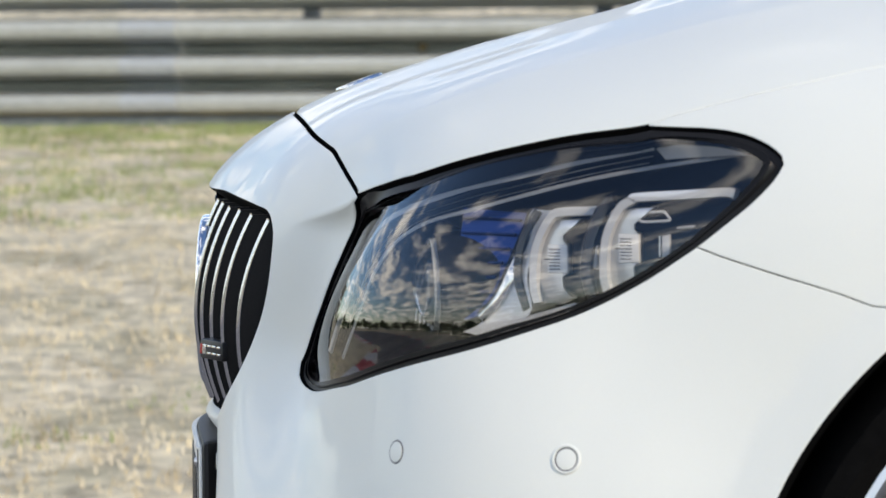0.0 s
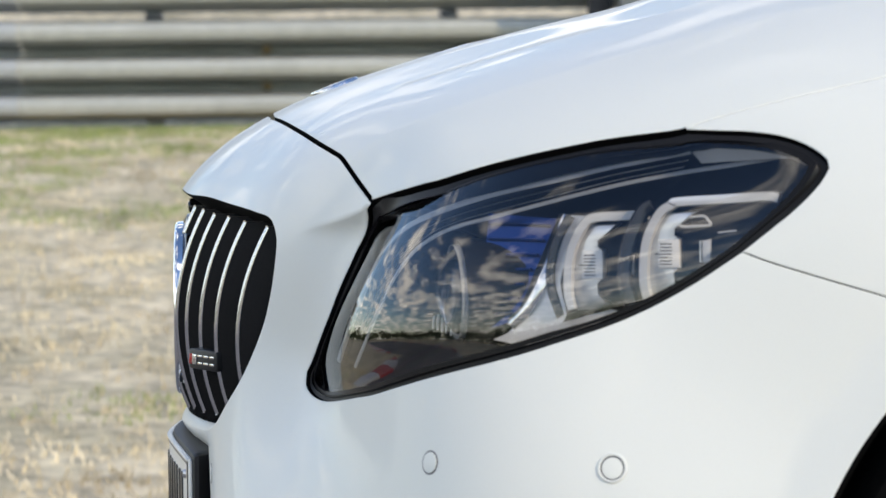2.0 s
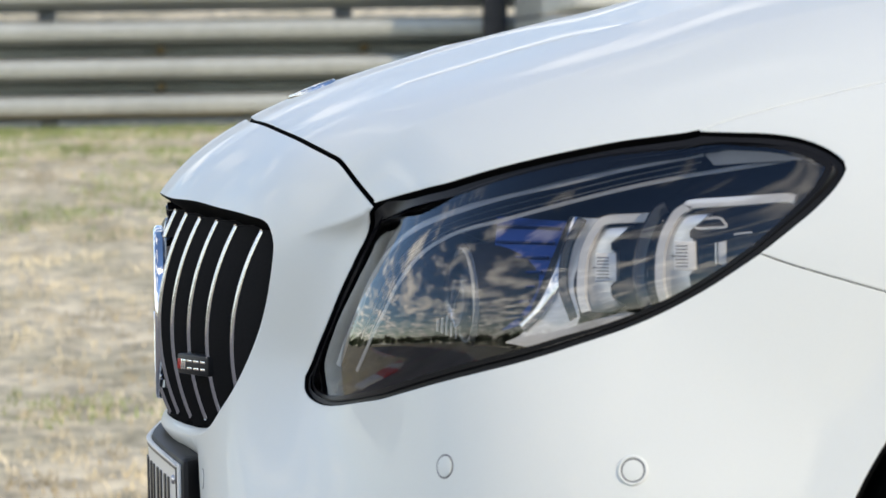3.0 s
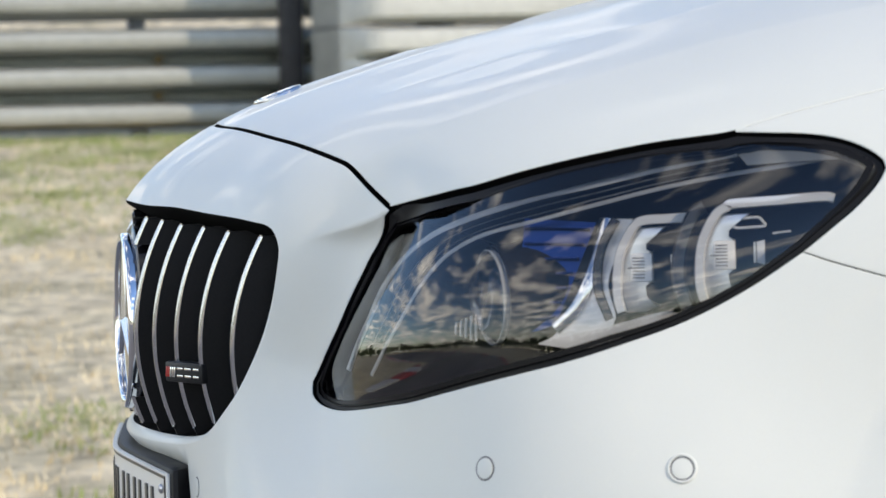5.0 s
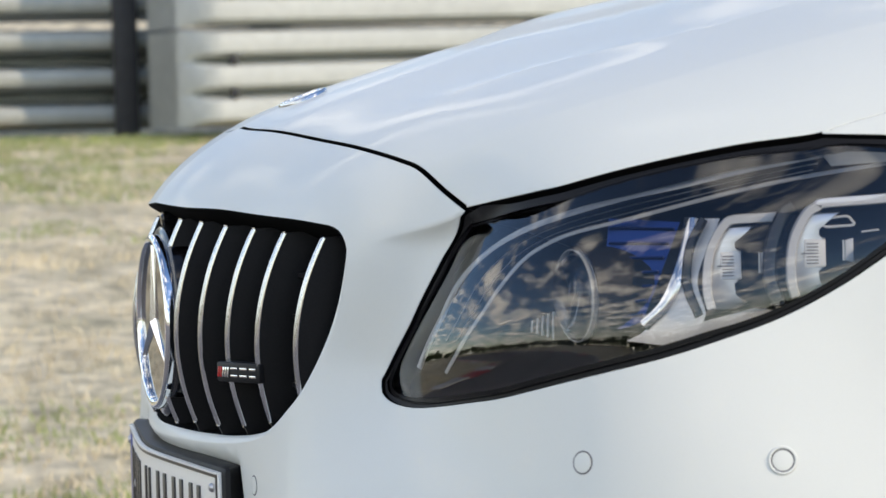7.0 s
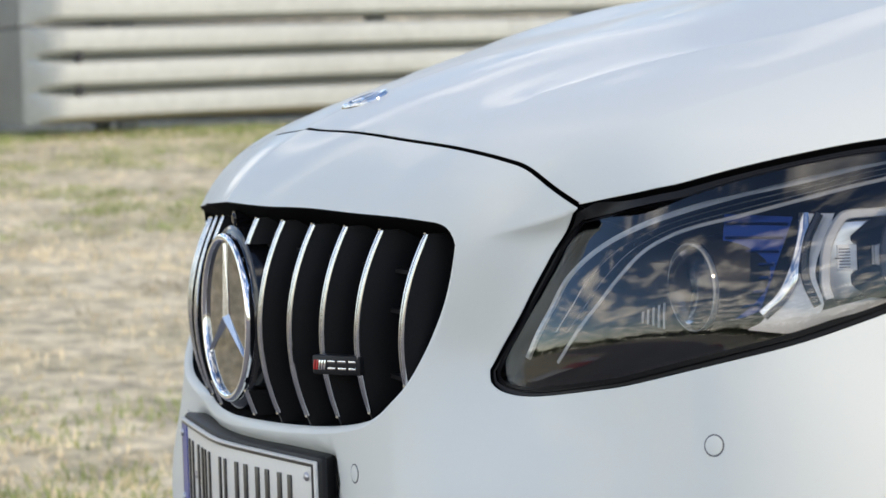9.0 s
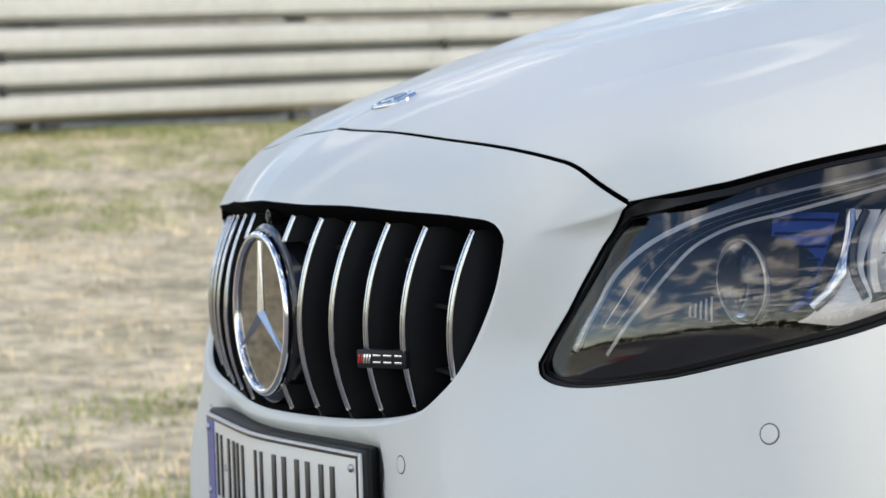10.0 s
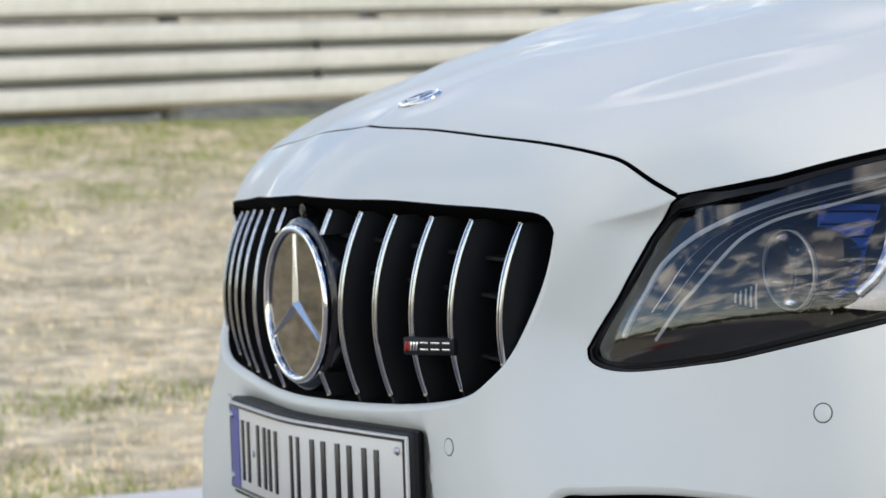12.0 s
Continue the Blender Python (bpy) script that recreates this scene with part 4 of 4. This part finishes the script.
def plate_piece(name, mat, centre, size, bevel=0.0, label=""):
    bm = bmesh.new()
    box(bm, centre, size, None, bevel)
    return part(name, bent(bm), mat, plate, label)


bm = bmesh.new()
box(bm, (0.0275, 0, 0.4165), (0.027, 0.536, 0.122), None, 0.006)
for v in bm.verts:
    if v.co.x > 0.03:
        v.co.y *= 0.93
part("holder", bent(bm), BLACK_SATIN, plate, "satin black plate holder")
plate_piece("sheet", PLATE_WHITE, (0.0125, 0, 0.4175), (0.004, 0.520, 0.110), 0.0015)
for z0, z1, y0, y1 in ((0.4665, 0.4695, -0.256, 0.256), (0.3655, 0.3685, -0.256, 0.256), (0.3655, 0.4695, -0.2565, -0.2535), (0.3655, 0.4695, 0.2535, 0.2565)):
    plate_piece("edge_line", PLATE_INK, (0.0102, (y0 + y1) / 2, (z0 + z1) / 2), (0.0016, y1 - y0, z1 - z0))
plate_piece("raised_rim", PLATE_WHITE, (0.0105, 0, 0.4708), (0.004, 0.516, 0.0026), 0.001)
plate_piece("blue_strip", PLATE_BLUE, (0.0102, 0.2335, 0.4175), (0.0016, 0.038, 0.100), 0.0, "blue strip at the plate's end")
for y, w in ((0.183, 0.036), (0.112, 0.040), (0.064, 0.036), (-0.012, 0.026), (-0.070, 0.036), (-0.128, 0.036), (-0.186, 0.036)):
    for dy in (w * 0.36, -w * 0.36):
        plate_piece("bar", PLATE_INK, (0.0098, y + dy, 0.4165), (0.0022, w * 0.26, 0.074), 0.0006)
bm = bmesh.new()
turned(bm, [(0.0, 0.0015), (0.004, 0.001), (0.0045, 0.0)], (0.0098, 0.148, 0.417), (-1, 0, 0), 16)
part("seal", bent(bm), SATIN_METAL, plate)
for y, z in ((-0.243, 0.456), (0.246, 0.456), (0.246, 0.380)):
    bm = bmesh.new()
    turned(bm, [(0.0, 0.003), (0.003, 0.0027), (0.0045, 0.0012), (0.0048, 0.0)], (0.0094, y, z), (-1, 0, 0), 16)
    part("screw", bent(bm), SATIN_METAL, plate)


# ---- parking sensors and the bonnet emblem ----
def sensor(x, y, z, r, boss):
    p, n = on_skin([(x, y, z)])[0], skin_normal(to_uv([(x, y, z)]))[0]
    thing = tagged(empty("parking_sensor", (0, 0, 0), car), "round white sensor with a dark ring gap")
    bm = bmesh.new()
    turned(bm, [(0.0, 0.0012), (r * 0.7, 0.0011), (r * 0.93, 0.0007), (r * 0.95, -0.003)], p, n, 36)
    part("cap", bm, PAINT, thing)
    bm = bmesh.new()
    turned(bm, [(r * 0.95, 0.0002), (r * 1.09, 0.0002), (r * 1.09, -0.004), (r * 0.95, -0.004)], p, n, 36, closed=True)
    part("gap_ring", bm, SENSOR_GREY, thing, "dark gap")
    if boss:
        bm = bmesh.new()
        turned(bm, [(r * 1.08, 0.0014), (r * 1.22, 0.0018), (r * 1.34, 0.0008), (r * 1.36, -0.003), (r * 1.08, -0.003)], p, n, 36, closed=True)
        part("collar", bm, PAINT, thing)


for s in (1, -1):
    sensor(0.226, -0.759 * s, 0.523, 0.0090, False)
    sensor(0.362, -0.852 * s, 0.527, 0.0088, True)
    sensor(0.045, -0.318 * s, 0.465, 0.0090, False)
p, n = on_skin([(0.178, 0.0, 0.836)])[0], skin_normal(to_uv([(0.178, 0.0, 0.836)]))[0]
thing = tagged(empty("bonnet_emblem", (0, 0, 0), car), "small round chrome bonnet emblem")
bm = bmesh.new()
turned(bm, [(0.0185, 0.0012), (0.022, 0.0028), (0.0262, 0.0022), (0.0275, 0.0), (0.0275, -0.006), (0.0185, -0.006)], p, n, 40, closed=True)
part("rim", bm, SLAT_CHROME, thing, "polished chrome rim")
bm = bmesh.new()
turned(bm, [(0.0, 0.0018), (0.012, 0.0014), (0.0188, 0.0008), (0.0188, -0.004)], p, n, 40)
part("centre", bm, DISC_MIRROR, thing)
for k in range(3):
    bm = bmesh.new()
    a = radians(90 + 120 * k)
    u0 = Vector(n).cross(Vector((0, 1, 0))).normalized()
    d = Vector((0, 1, 0)) * math.cos(a) + u0 * math.sin(a) * (-1 if u0.z < 0 else 1)
    sweep(bm, [Vector(p) + Vector(n) * 0.0018, Vector(p) + Vector(n) * 0.0016 + d * 0.009, Vector(p) + Vector(n) * 0.0012 + d * 0.018], round_section(0.0016, 6), n)
    part("arm", bm, BADGE_CHROME, thing)


# ---- front wheels and arch liners ----
def wheel(sign):
    hubp = Vector((WHEEL[0], -0.80 * sign, WHEEL[1]))
    out = Vector((0, -sign, 0))
    w = empty("wheel", (0, 0, 0), car)
    tagged(w, "black tyre on a silver multi-spoke rim")
    bm = bmesh.new()
    turned(bm, [(0.292, 0.075), (0.304, 0.094), (0.318, 0.104), (0.332, 0.098), (0.342, 0.08), (0.344, 0.0), (0.342, -0.1), (0.33, -0.12), (0.285, -0.12)], hubp, out, 72, closed=True)
    part("tyre", bm, RUBBER, w, "black rubber tyre")
    bm = bmesh.new()
    turned(bm, [(0.282, 0.06), (0.289, 0.084), (0.296, 0.092), (0.303, 0.090), (0.300, 0.075), (0.293, 0.05), (0.286, -0.11), (0.278, -0.11), (0.276, 0.04)], hubp, out, 72, closed=True)
    rim = part("rim", bm, SATIN_METAL, w, "silver rim")
    for k in range(10):
        a = 2 * math.pi * k / 10 + 0.2
        d = Vector((math.cos(a), 0, math.sin(a)))
        bm = bmesh.new()
        sweep(bm, [hubp + d * 0.03 + out * 0.045, hubp + d * 0.15 + out * 0.055, hubp + d * 0.286 + out * 0.070], [(0.014, 0.004), (0.008, 0.010), (-0.008, 0.010), (-0.014, 0.004), (-0.012, -0.02), (0.012, -0.02)], out)
        part("spoke", bm, SATIN_METAL, rim)
    bm = bmesh.new()
    turned(bm, [(0.07, 0.0), (0.195, 0.0), (0.195, -0.03), (0.07, -0.03)], hubp, out, 60, closed=True)
    part("brake_disc", bm, SATIN_METAL, w, "grey brake disc")
    bm = bmesh.new()
    turned(bm, [(0.0, 0.06), (0.03, 0.058), (0.04, 0.04), (0.075, 0.02), (0.075, -0.03)], hubp, out, 40)
    part("hub_cap", bm, SATIN_METAL, w)
    # liner
    bm = bmesh.new()
    arcs = []
    for y in (-0.885, -0.55):
        arcs.append([bm.verts.new((WHEEL[0] + (ARCH + 0.002) * math.cos(a), y * sign, WHEEL[1] + (ARCH + 0.002) * math.sin(a))) for a in np.linspace(-0.35, math.pi + 0.35, 40)])
    for k in range(39):
        bm.faces.new((arcs[0][k], arcs[0][k + 1], arcs[1][k + 1], arcs[1][k]))
    bm.faces.new(arcs[1])
    part("arch_liner", bm, BLACK_DEEP, car, "dull black wheel arch liner")


wheel(1)
wheel(-1)


# ---- barrier along the grass ----
def guard_rail(x0, x1, y, z0, pitch, face_share, deep, rows, mat, label, end=None, yaw=0.0, rise=0.0, joints=(), bolts=(), studs=(), ends=()):
    """Stacked corrugated beams of three waves each, with an open slot between beams; end(x) rolls the beam's end back."""
    thing = tagged(empty("guard_rail", ((x0 + x1) / 2, y, z0 - 0.1)), label, "guard rail", "trackside guard rails")
    ox, oy, oz = thing.location
    face_h, gap = pitch * face_share, pitch * (1 - face_share)
    shift = lambda x: yaw * (x - x0) + (end(x) if end else 0.0)

    def loft(name, sections, mat, parent, label=""):
        bm = bmesh.new()
        rings = [[bm.verts.new(p) for p in ring] for ring in sections]
        for p, q in zip(rings, rings[1:]):
            for k in range(len(p)):
                bm.faces.new((p[k], p[(k + 1) % len(p)], q[(k + 1) % len(p)], q[k]))
        bm.faces.new(rings[0])
        bm.faces.new(rings[-1])
        return part(name, bm, mat, parent, label)

    for n in range(rows):
        prof = []
        for k in range(3):
            z = (n * 3 + k) * pitch
            low, high = (0.3 if k == 0 else 0.35), (0.22 if k == 2 else 0.3)
            prof += [(0.0, z - gap * low), (-deep * 0.8, z + face_h * 0.03), (-deep, z + face_h * 0.15), (-deep * 1.04, z + face_h * 0.5), (-deep, z + face_h * 0.85), (-deep * 0.8, z + face_h * 0.97), (0.0, z + face_h + gap * high)]
        ring = prof + [(dy + 0.005, dz) for dy, dz in prof[::-1]]
        sections = []
        for x in sorted([*np.linspace(x0, x1, 17), *(x0 + np.arange(1, 17) * 0.035)]):
            off = shift(x) + 0.006 * noise.noise((x * 0.7, n, 0))
            fade = ease(np.array(x), 2.20, 2.42) if end else 1.0
            sections.append([(x - ox, dy * fade - deep * 0.9 * (1 - fade) + off, z0 - oz + dz + rise * (x - x0) + 0.004 * noise.noise((x * 0.5, 7, n))) for dy, dz in ring])
        beam = loft("beam", sections, mat, thing)
        for xj in joints:
            plate = [(dy - 0.006, dz) for dy, dz in prof]
            plate += [(dy + 0.003, dz) for dy, dz in plate[::-1]]
            loft("lap_plate", [[(x - ox, dy + shift(x), z0 - oz + dz + rise * (x - x0)) for dy, dz in plate] for x in (xj - 0.16, xj + 0.16)], LAP_STEEL, beam)
        for spots, name, sizes, inset, lifts, steel in ((bolts, "bolt", [(0.0, 0.03), (0.02, 0.027), (0.03, 0.0)], 0.25, (0.78, 1.78), BOLT_RUST), (studs, "stud", [(0.0, 0.03), (0.016, 0.028), (0.03, 0.006), (0.03, 0.0)], 0.97, (0.88, 1.88), DARK_STEEL)):
            for xb, lift in ((xb, lift) for xb in spots for lift in lifts):
                bm = bmesh.new()
                turned(bm, sizes, (xb - ox, -deep * inset + shift(xb), z0 - oz + (n * 3 + lift) * pitch + rise * (xb - x0)), (0, -1, 0), 12)
                part(name, bm, steel, beam)
    for xp in np.arange(x0 + 0.75, x1, 1.72):
        bm = bmesh.new()
        box(bm, (xp - ox, 0.09 + shift(xp), z0 - oz + rows * 1.5 * pitch - 0.35), (0.10, 0.12, rows * 3 * pitch + 0.9), None, 0.006)
        part("post", bm, POST_STEEL, thing)
    # added dark post, standing for the deep shade between the rails
    for xp in ends:
        bm = bmesh.new()
        box(bm, (xp - ox, -deep - 0.07 + shift(xp), z0 - oz + 0.5), (0.13, 0.12, 1.4), None, 0.008)
        part("shade_post", bm, DARK_STEEL, thing, "added dark upright for the shade where the rails overlap")
    return thing


LEFT_Y, RIGHT_Y, YAW = 13.0, 11.61, 0.40
guard_rail(-7, -1.27, LEFT_Y, 0.95, 0.210, 0.54, 0.42, 2, GALVANISED, "weathered corrugated steel guard rail along the grass", joints=(-1.43,))
guard_rail(-1.265, 4.5, LEFT_Y, 0.948, 0.210, 0.54, 0.42, 2, GALVANISED, "weathered corrugated steel guard rail along the grass", bolts=(0.136, 1.31), ends=(2.03,))
guard_rail(2.08, 5.43, RIGHT_Y + 0.048, 0.918, 0.180, 0.79, 0.26, 3, PALE_STEEL, "pale corrugated steel guard rail with a rolled end", end=lambda x: 6.0 * max(0.0, 2.40 - x) ** 2, yaw=YAW, rise=0.022, studs=(2.46,))
guard_rail(5.435, 20, RIGHT_Y + YAW * 3.475, 0.915 + 0.022 * 3.475, 0.180, 0.79, 0.26, 3, PALE_STEEL, "pale corrugated steel guard rail along the grass", yaw=YAW, rise=0.022, studs=(5.56,))


# ---- ground: one sheet, flat on the track, rising to the barrier ----
def ground_height(x, y):
    t = min(max((y - 2.8) / 9.2, 0.0), 1.0)
    flat = min(max((x + 9.0) / 3.0, 0.0), 1.0)        # the bank runs out where the track bends
    return (0.87 * t + max(0.0, min(y - 13.2, 30)) * 0.22) * flat


def ground_sheet():
    xs = np.unique(np.r_[np.linspace(-400, -20, 14), np.arange(-20, 20.01, 0.2), np.linspace(20, 400, 14)])
    ys = np.unique(np.r_[np.linspace(-400, -32, 10), np.arange(-32, 2.6, 3.0), np.arange(2.7, 13.6, 0.16), np.linspace(13.6, 400, 14)])
    verts, faces = [], []
    for y in ys:
        for x in xs:
            rough = 0.009 * noise.noise((x * 0.9, y * 0.9, 0)) + 0.006 * noise.noise((x * 3, y * 3, 4)) if 3.2 < y < 13 else 0
            verts.append((x, y, ground_height(x, y) + rough - 0.004))
    w = len(xs)
    faces = [(j * w + i, j * w + i + 1, (j + 1) * w + i + 1, (j + 1) * w + i) for j in range(len(ys) - 1) for i in range(w - 1)]
    return tagged(mesh_object("ground", verts, faces, DRY_GRASS), "dry patchy grass rising to the barrier", "ground", kind="structure")


ground_sheet()


def blades(name, mat, label, spots, height, count, spread):
    """Tufts of single blades, each a bent tapering strip."""
    rng = random.Random(len(spots) * 7 + count)
    verts, faces = [], []
    for x, y in spots:
        for _ in range(count):
            a, r = rng.uniform(0, 6.28), spread * rng.random() ** 0.6
            px, py = x + r * math.cos(a), y + r * math.sin(a)
            z = ground_height(px, py) - 0.01
            h, lean_by, w, b = height * rng.uniform(0.5, 1.2), height * rng.uniform(0.1, 0.7), rng.uniform(0.002, 0.005), rng.uniform(0, 6.28)
            dx, dy = math.cos(b), math.sin(b)
            i = len(verts)
            verts += [(px - dy * w, py + dx * w, z), (px + dy * w, py - dx * w, z), (px + dx * lean_by * 0.4 + dy * w * 0.7, py + dy * lean_by * 0.4 - dx * w * 0.7, z + h * 0.6), (px + dx * lean_by, py + dy * lean_by, z + h)]
            faces += [(i, i + 1, i + 2), (i, i + 2, i + 3)]
    return tagged(mesh_object(name, verts, faces, mat, smooth=False), label, "grass", kind="stuff")


rng = random.Random(4)
straw_spots = [(rng.uniform(-3.5, 5.0), 2.85 + 9.2 * rng.random() ** 1.3) for _ in range(5600)]
blades("straw", STRAW, "dry straw-coloured grass on the bank", straw_spots, 0.030, 10, 0.11)
green_spots = [(rng.uniform(-3, 4), 2.86 + 1.3 * rng.random() ** 1.6) for _ in range(600)] + [(rng.uniform(-4, 8), 12.0 - 4.5 * rng.random() ** 1.6) for _ in range(2600)]
green_spots = [(x, y) for x, y in green_spots if noise.noise((x * 1.1, y * 1.1, 9)) > (0.16 if y < 5 else -0.15) or y > 11.3]
blades("green_grass", GRASS_GREEN, "fresh green tufts along the kerb and barrier", green_spots, 0.032, 26, 0.13)


def slab(name, outline, z0, z1, mat, label, category, parent=None):
    bm = bmesh.new()
    lo = [bm.verts.new((x, y, z0)) for x, y in outline]
    hi = [bm.verts.new((x, y, z1)) for x, y in outline]
    bm.faces.new(hi)
    for k in range(len(outline)):
        n = (k + 1) % len(outline)
        bm.faces.new((lo[k], lo[n], hi[n], hi[k]))
    return tagged(part(name, bm, mat, parent, smooth=False), label, category, kind="structure") if category else part(name, bm, mat, parent, label, smooth=False)


near_edge = spline([(40, 2.60), (20, 2.60), (5, 2.60), (-2.5, 2.60), (-4.2, 2.65), (-6.4, 3.5), (-9.4, 6.4), (-15, 13), (-24, 23), (-40, 40)], 12)[:, :2]
far_edge = spline([(40, -13.3), (20, -13.3), (6, -13.3), (-4, -12.8), (-12, -9), (-20, -1), (-32, 11), (-48, 27)], 12)[:, :2]


def slab_between(name, a, b, z0, z1, mat, parent):
    """A kerb block along a stretch of the edge, from its track side to its grass side."""
    return slab(name, [tuple(p) for p in a] + [tuple(p) for p in b[::-1]], z0, z1, mat, "", "", parent)


def lay_kerb(edge, place, half, tall, label, painted_from, length):
    kerb = tagged(empty("kerb", (*place, 0)), label, "kerb", kind="structure")
    edge = even(edge, 0.25)
    t = np.gradient(edge, axis=0)
    t /= np.linalg.norm(t, axis=1)[:, None]
    side = np.stack([-t[:, 1], t[:, 0]], 1)
    wide = half + 0.45 * ease(-edge[:, :1], 2.5, 6.0) * (1 if half < 0.3 else 0)      # it broadens round the bend
    a, b = edge - side * half - place, edge + side * wide - place
    n = int(length / 0.25)
    first = next(k for k in range(len(edge)) if edge[k, 0] < painted_from)
    if first > 8:
        slab_between("kerb_block", a[:first + 1:4], b[:first + 1:4], -0.05, 0.012, WHITE_LINE, kerb)
    for k, i in enumerate(range(first - first % 4, len(edge) - n, n)):
        if i >= first:
            slab_between("kerb_block", a[i:i + n + 1], b[i:i + n + 1], -0.05, tall + 0.002 * (k % 2), KERB_RED if k % 2 == 0 else WHITE_LINE, kerb)
    return kerb


slab("road", [tuple(p) for p in near_edge] + [tuple(p) for p in far_edge[::-1]], -0.05, 0.004, ASPHALT, "grey asphalt track under the car", "road")
lay_kerb(near_edge, np.array((0, 2.60)), 0.22, 0.03, "painted kerb along the track, white beside the car and red and white ahead", -1.7, 1.25)
lay_kerb(far_edge, np.array((0, -13.3)), 0.32, 0.05, "red and white kerb across the track", 39.5, 1.5)


def far_woods():
    """A belt of trees far ahead: leaf clumps round unseen limbs, uneven on top."""
    rng = random.Random(11)
    verts, faces = [], []
    for k in range(95):
        a = radians(112 + 150 * k / 95 + rng.uniform(-0.7, 0.7))
        r, tall, wide = rng.uniform(95, 130), rng.uniform(2.6, 5.0), rng.uniform(2.2, 3.8)
        x, y = r * math.cos(a), r * math.sin(a)
        for _ in range(70):
            d = Vector((rng.gauss(0, 1), rng.gauss(0, 1), rng.gauss(0, 1))).normalized() * rng.random() ** 0.4
            p = Vector((x + d.x * wide, y + d.y * wide, tall * 0.55 + d.z * tall * 0.47))
            i = len(verts)
            for _ in range(4):
                verts.append(p + Vector((rng.uniform(-1, 1), rng.uniform(-1, 1), rng.uniform(-1, 1))) * 0.75)
            faces += [(i, i + 1, i + 2), (i, i + 2, i + 3), (i, i + 1, i + 3)]
    return tagged(mesh_object("far_woods", verts, faces, LEAF, smooth=False), "dark green belt of trees beyond the track", "trees", kind="stuff")


far_woods()
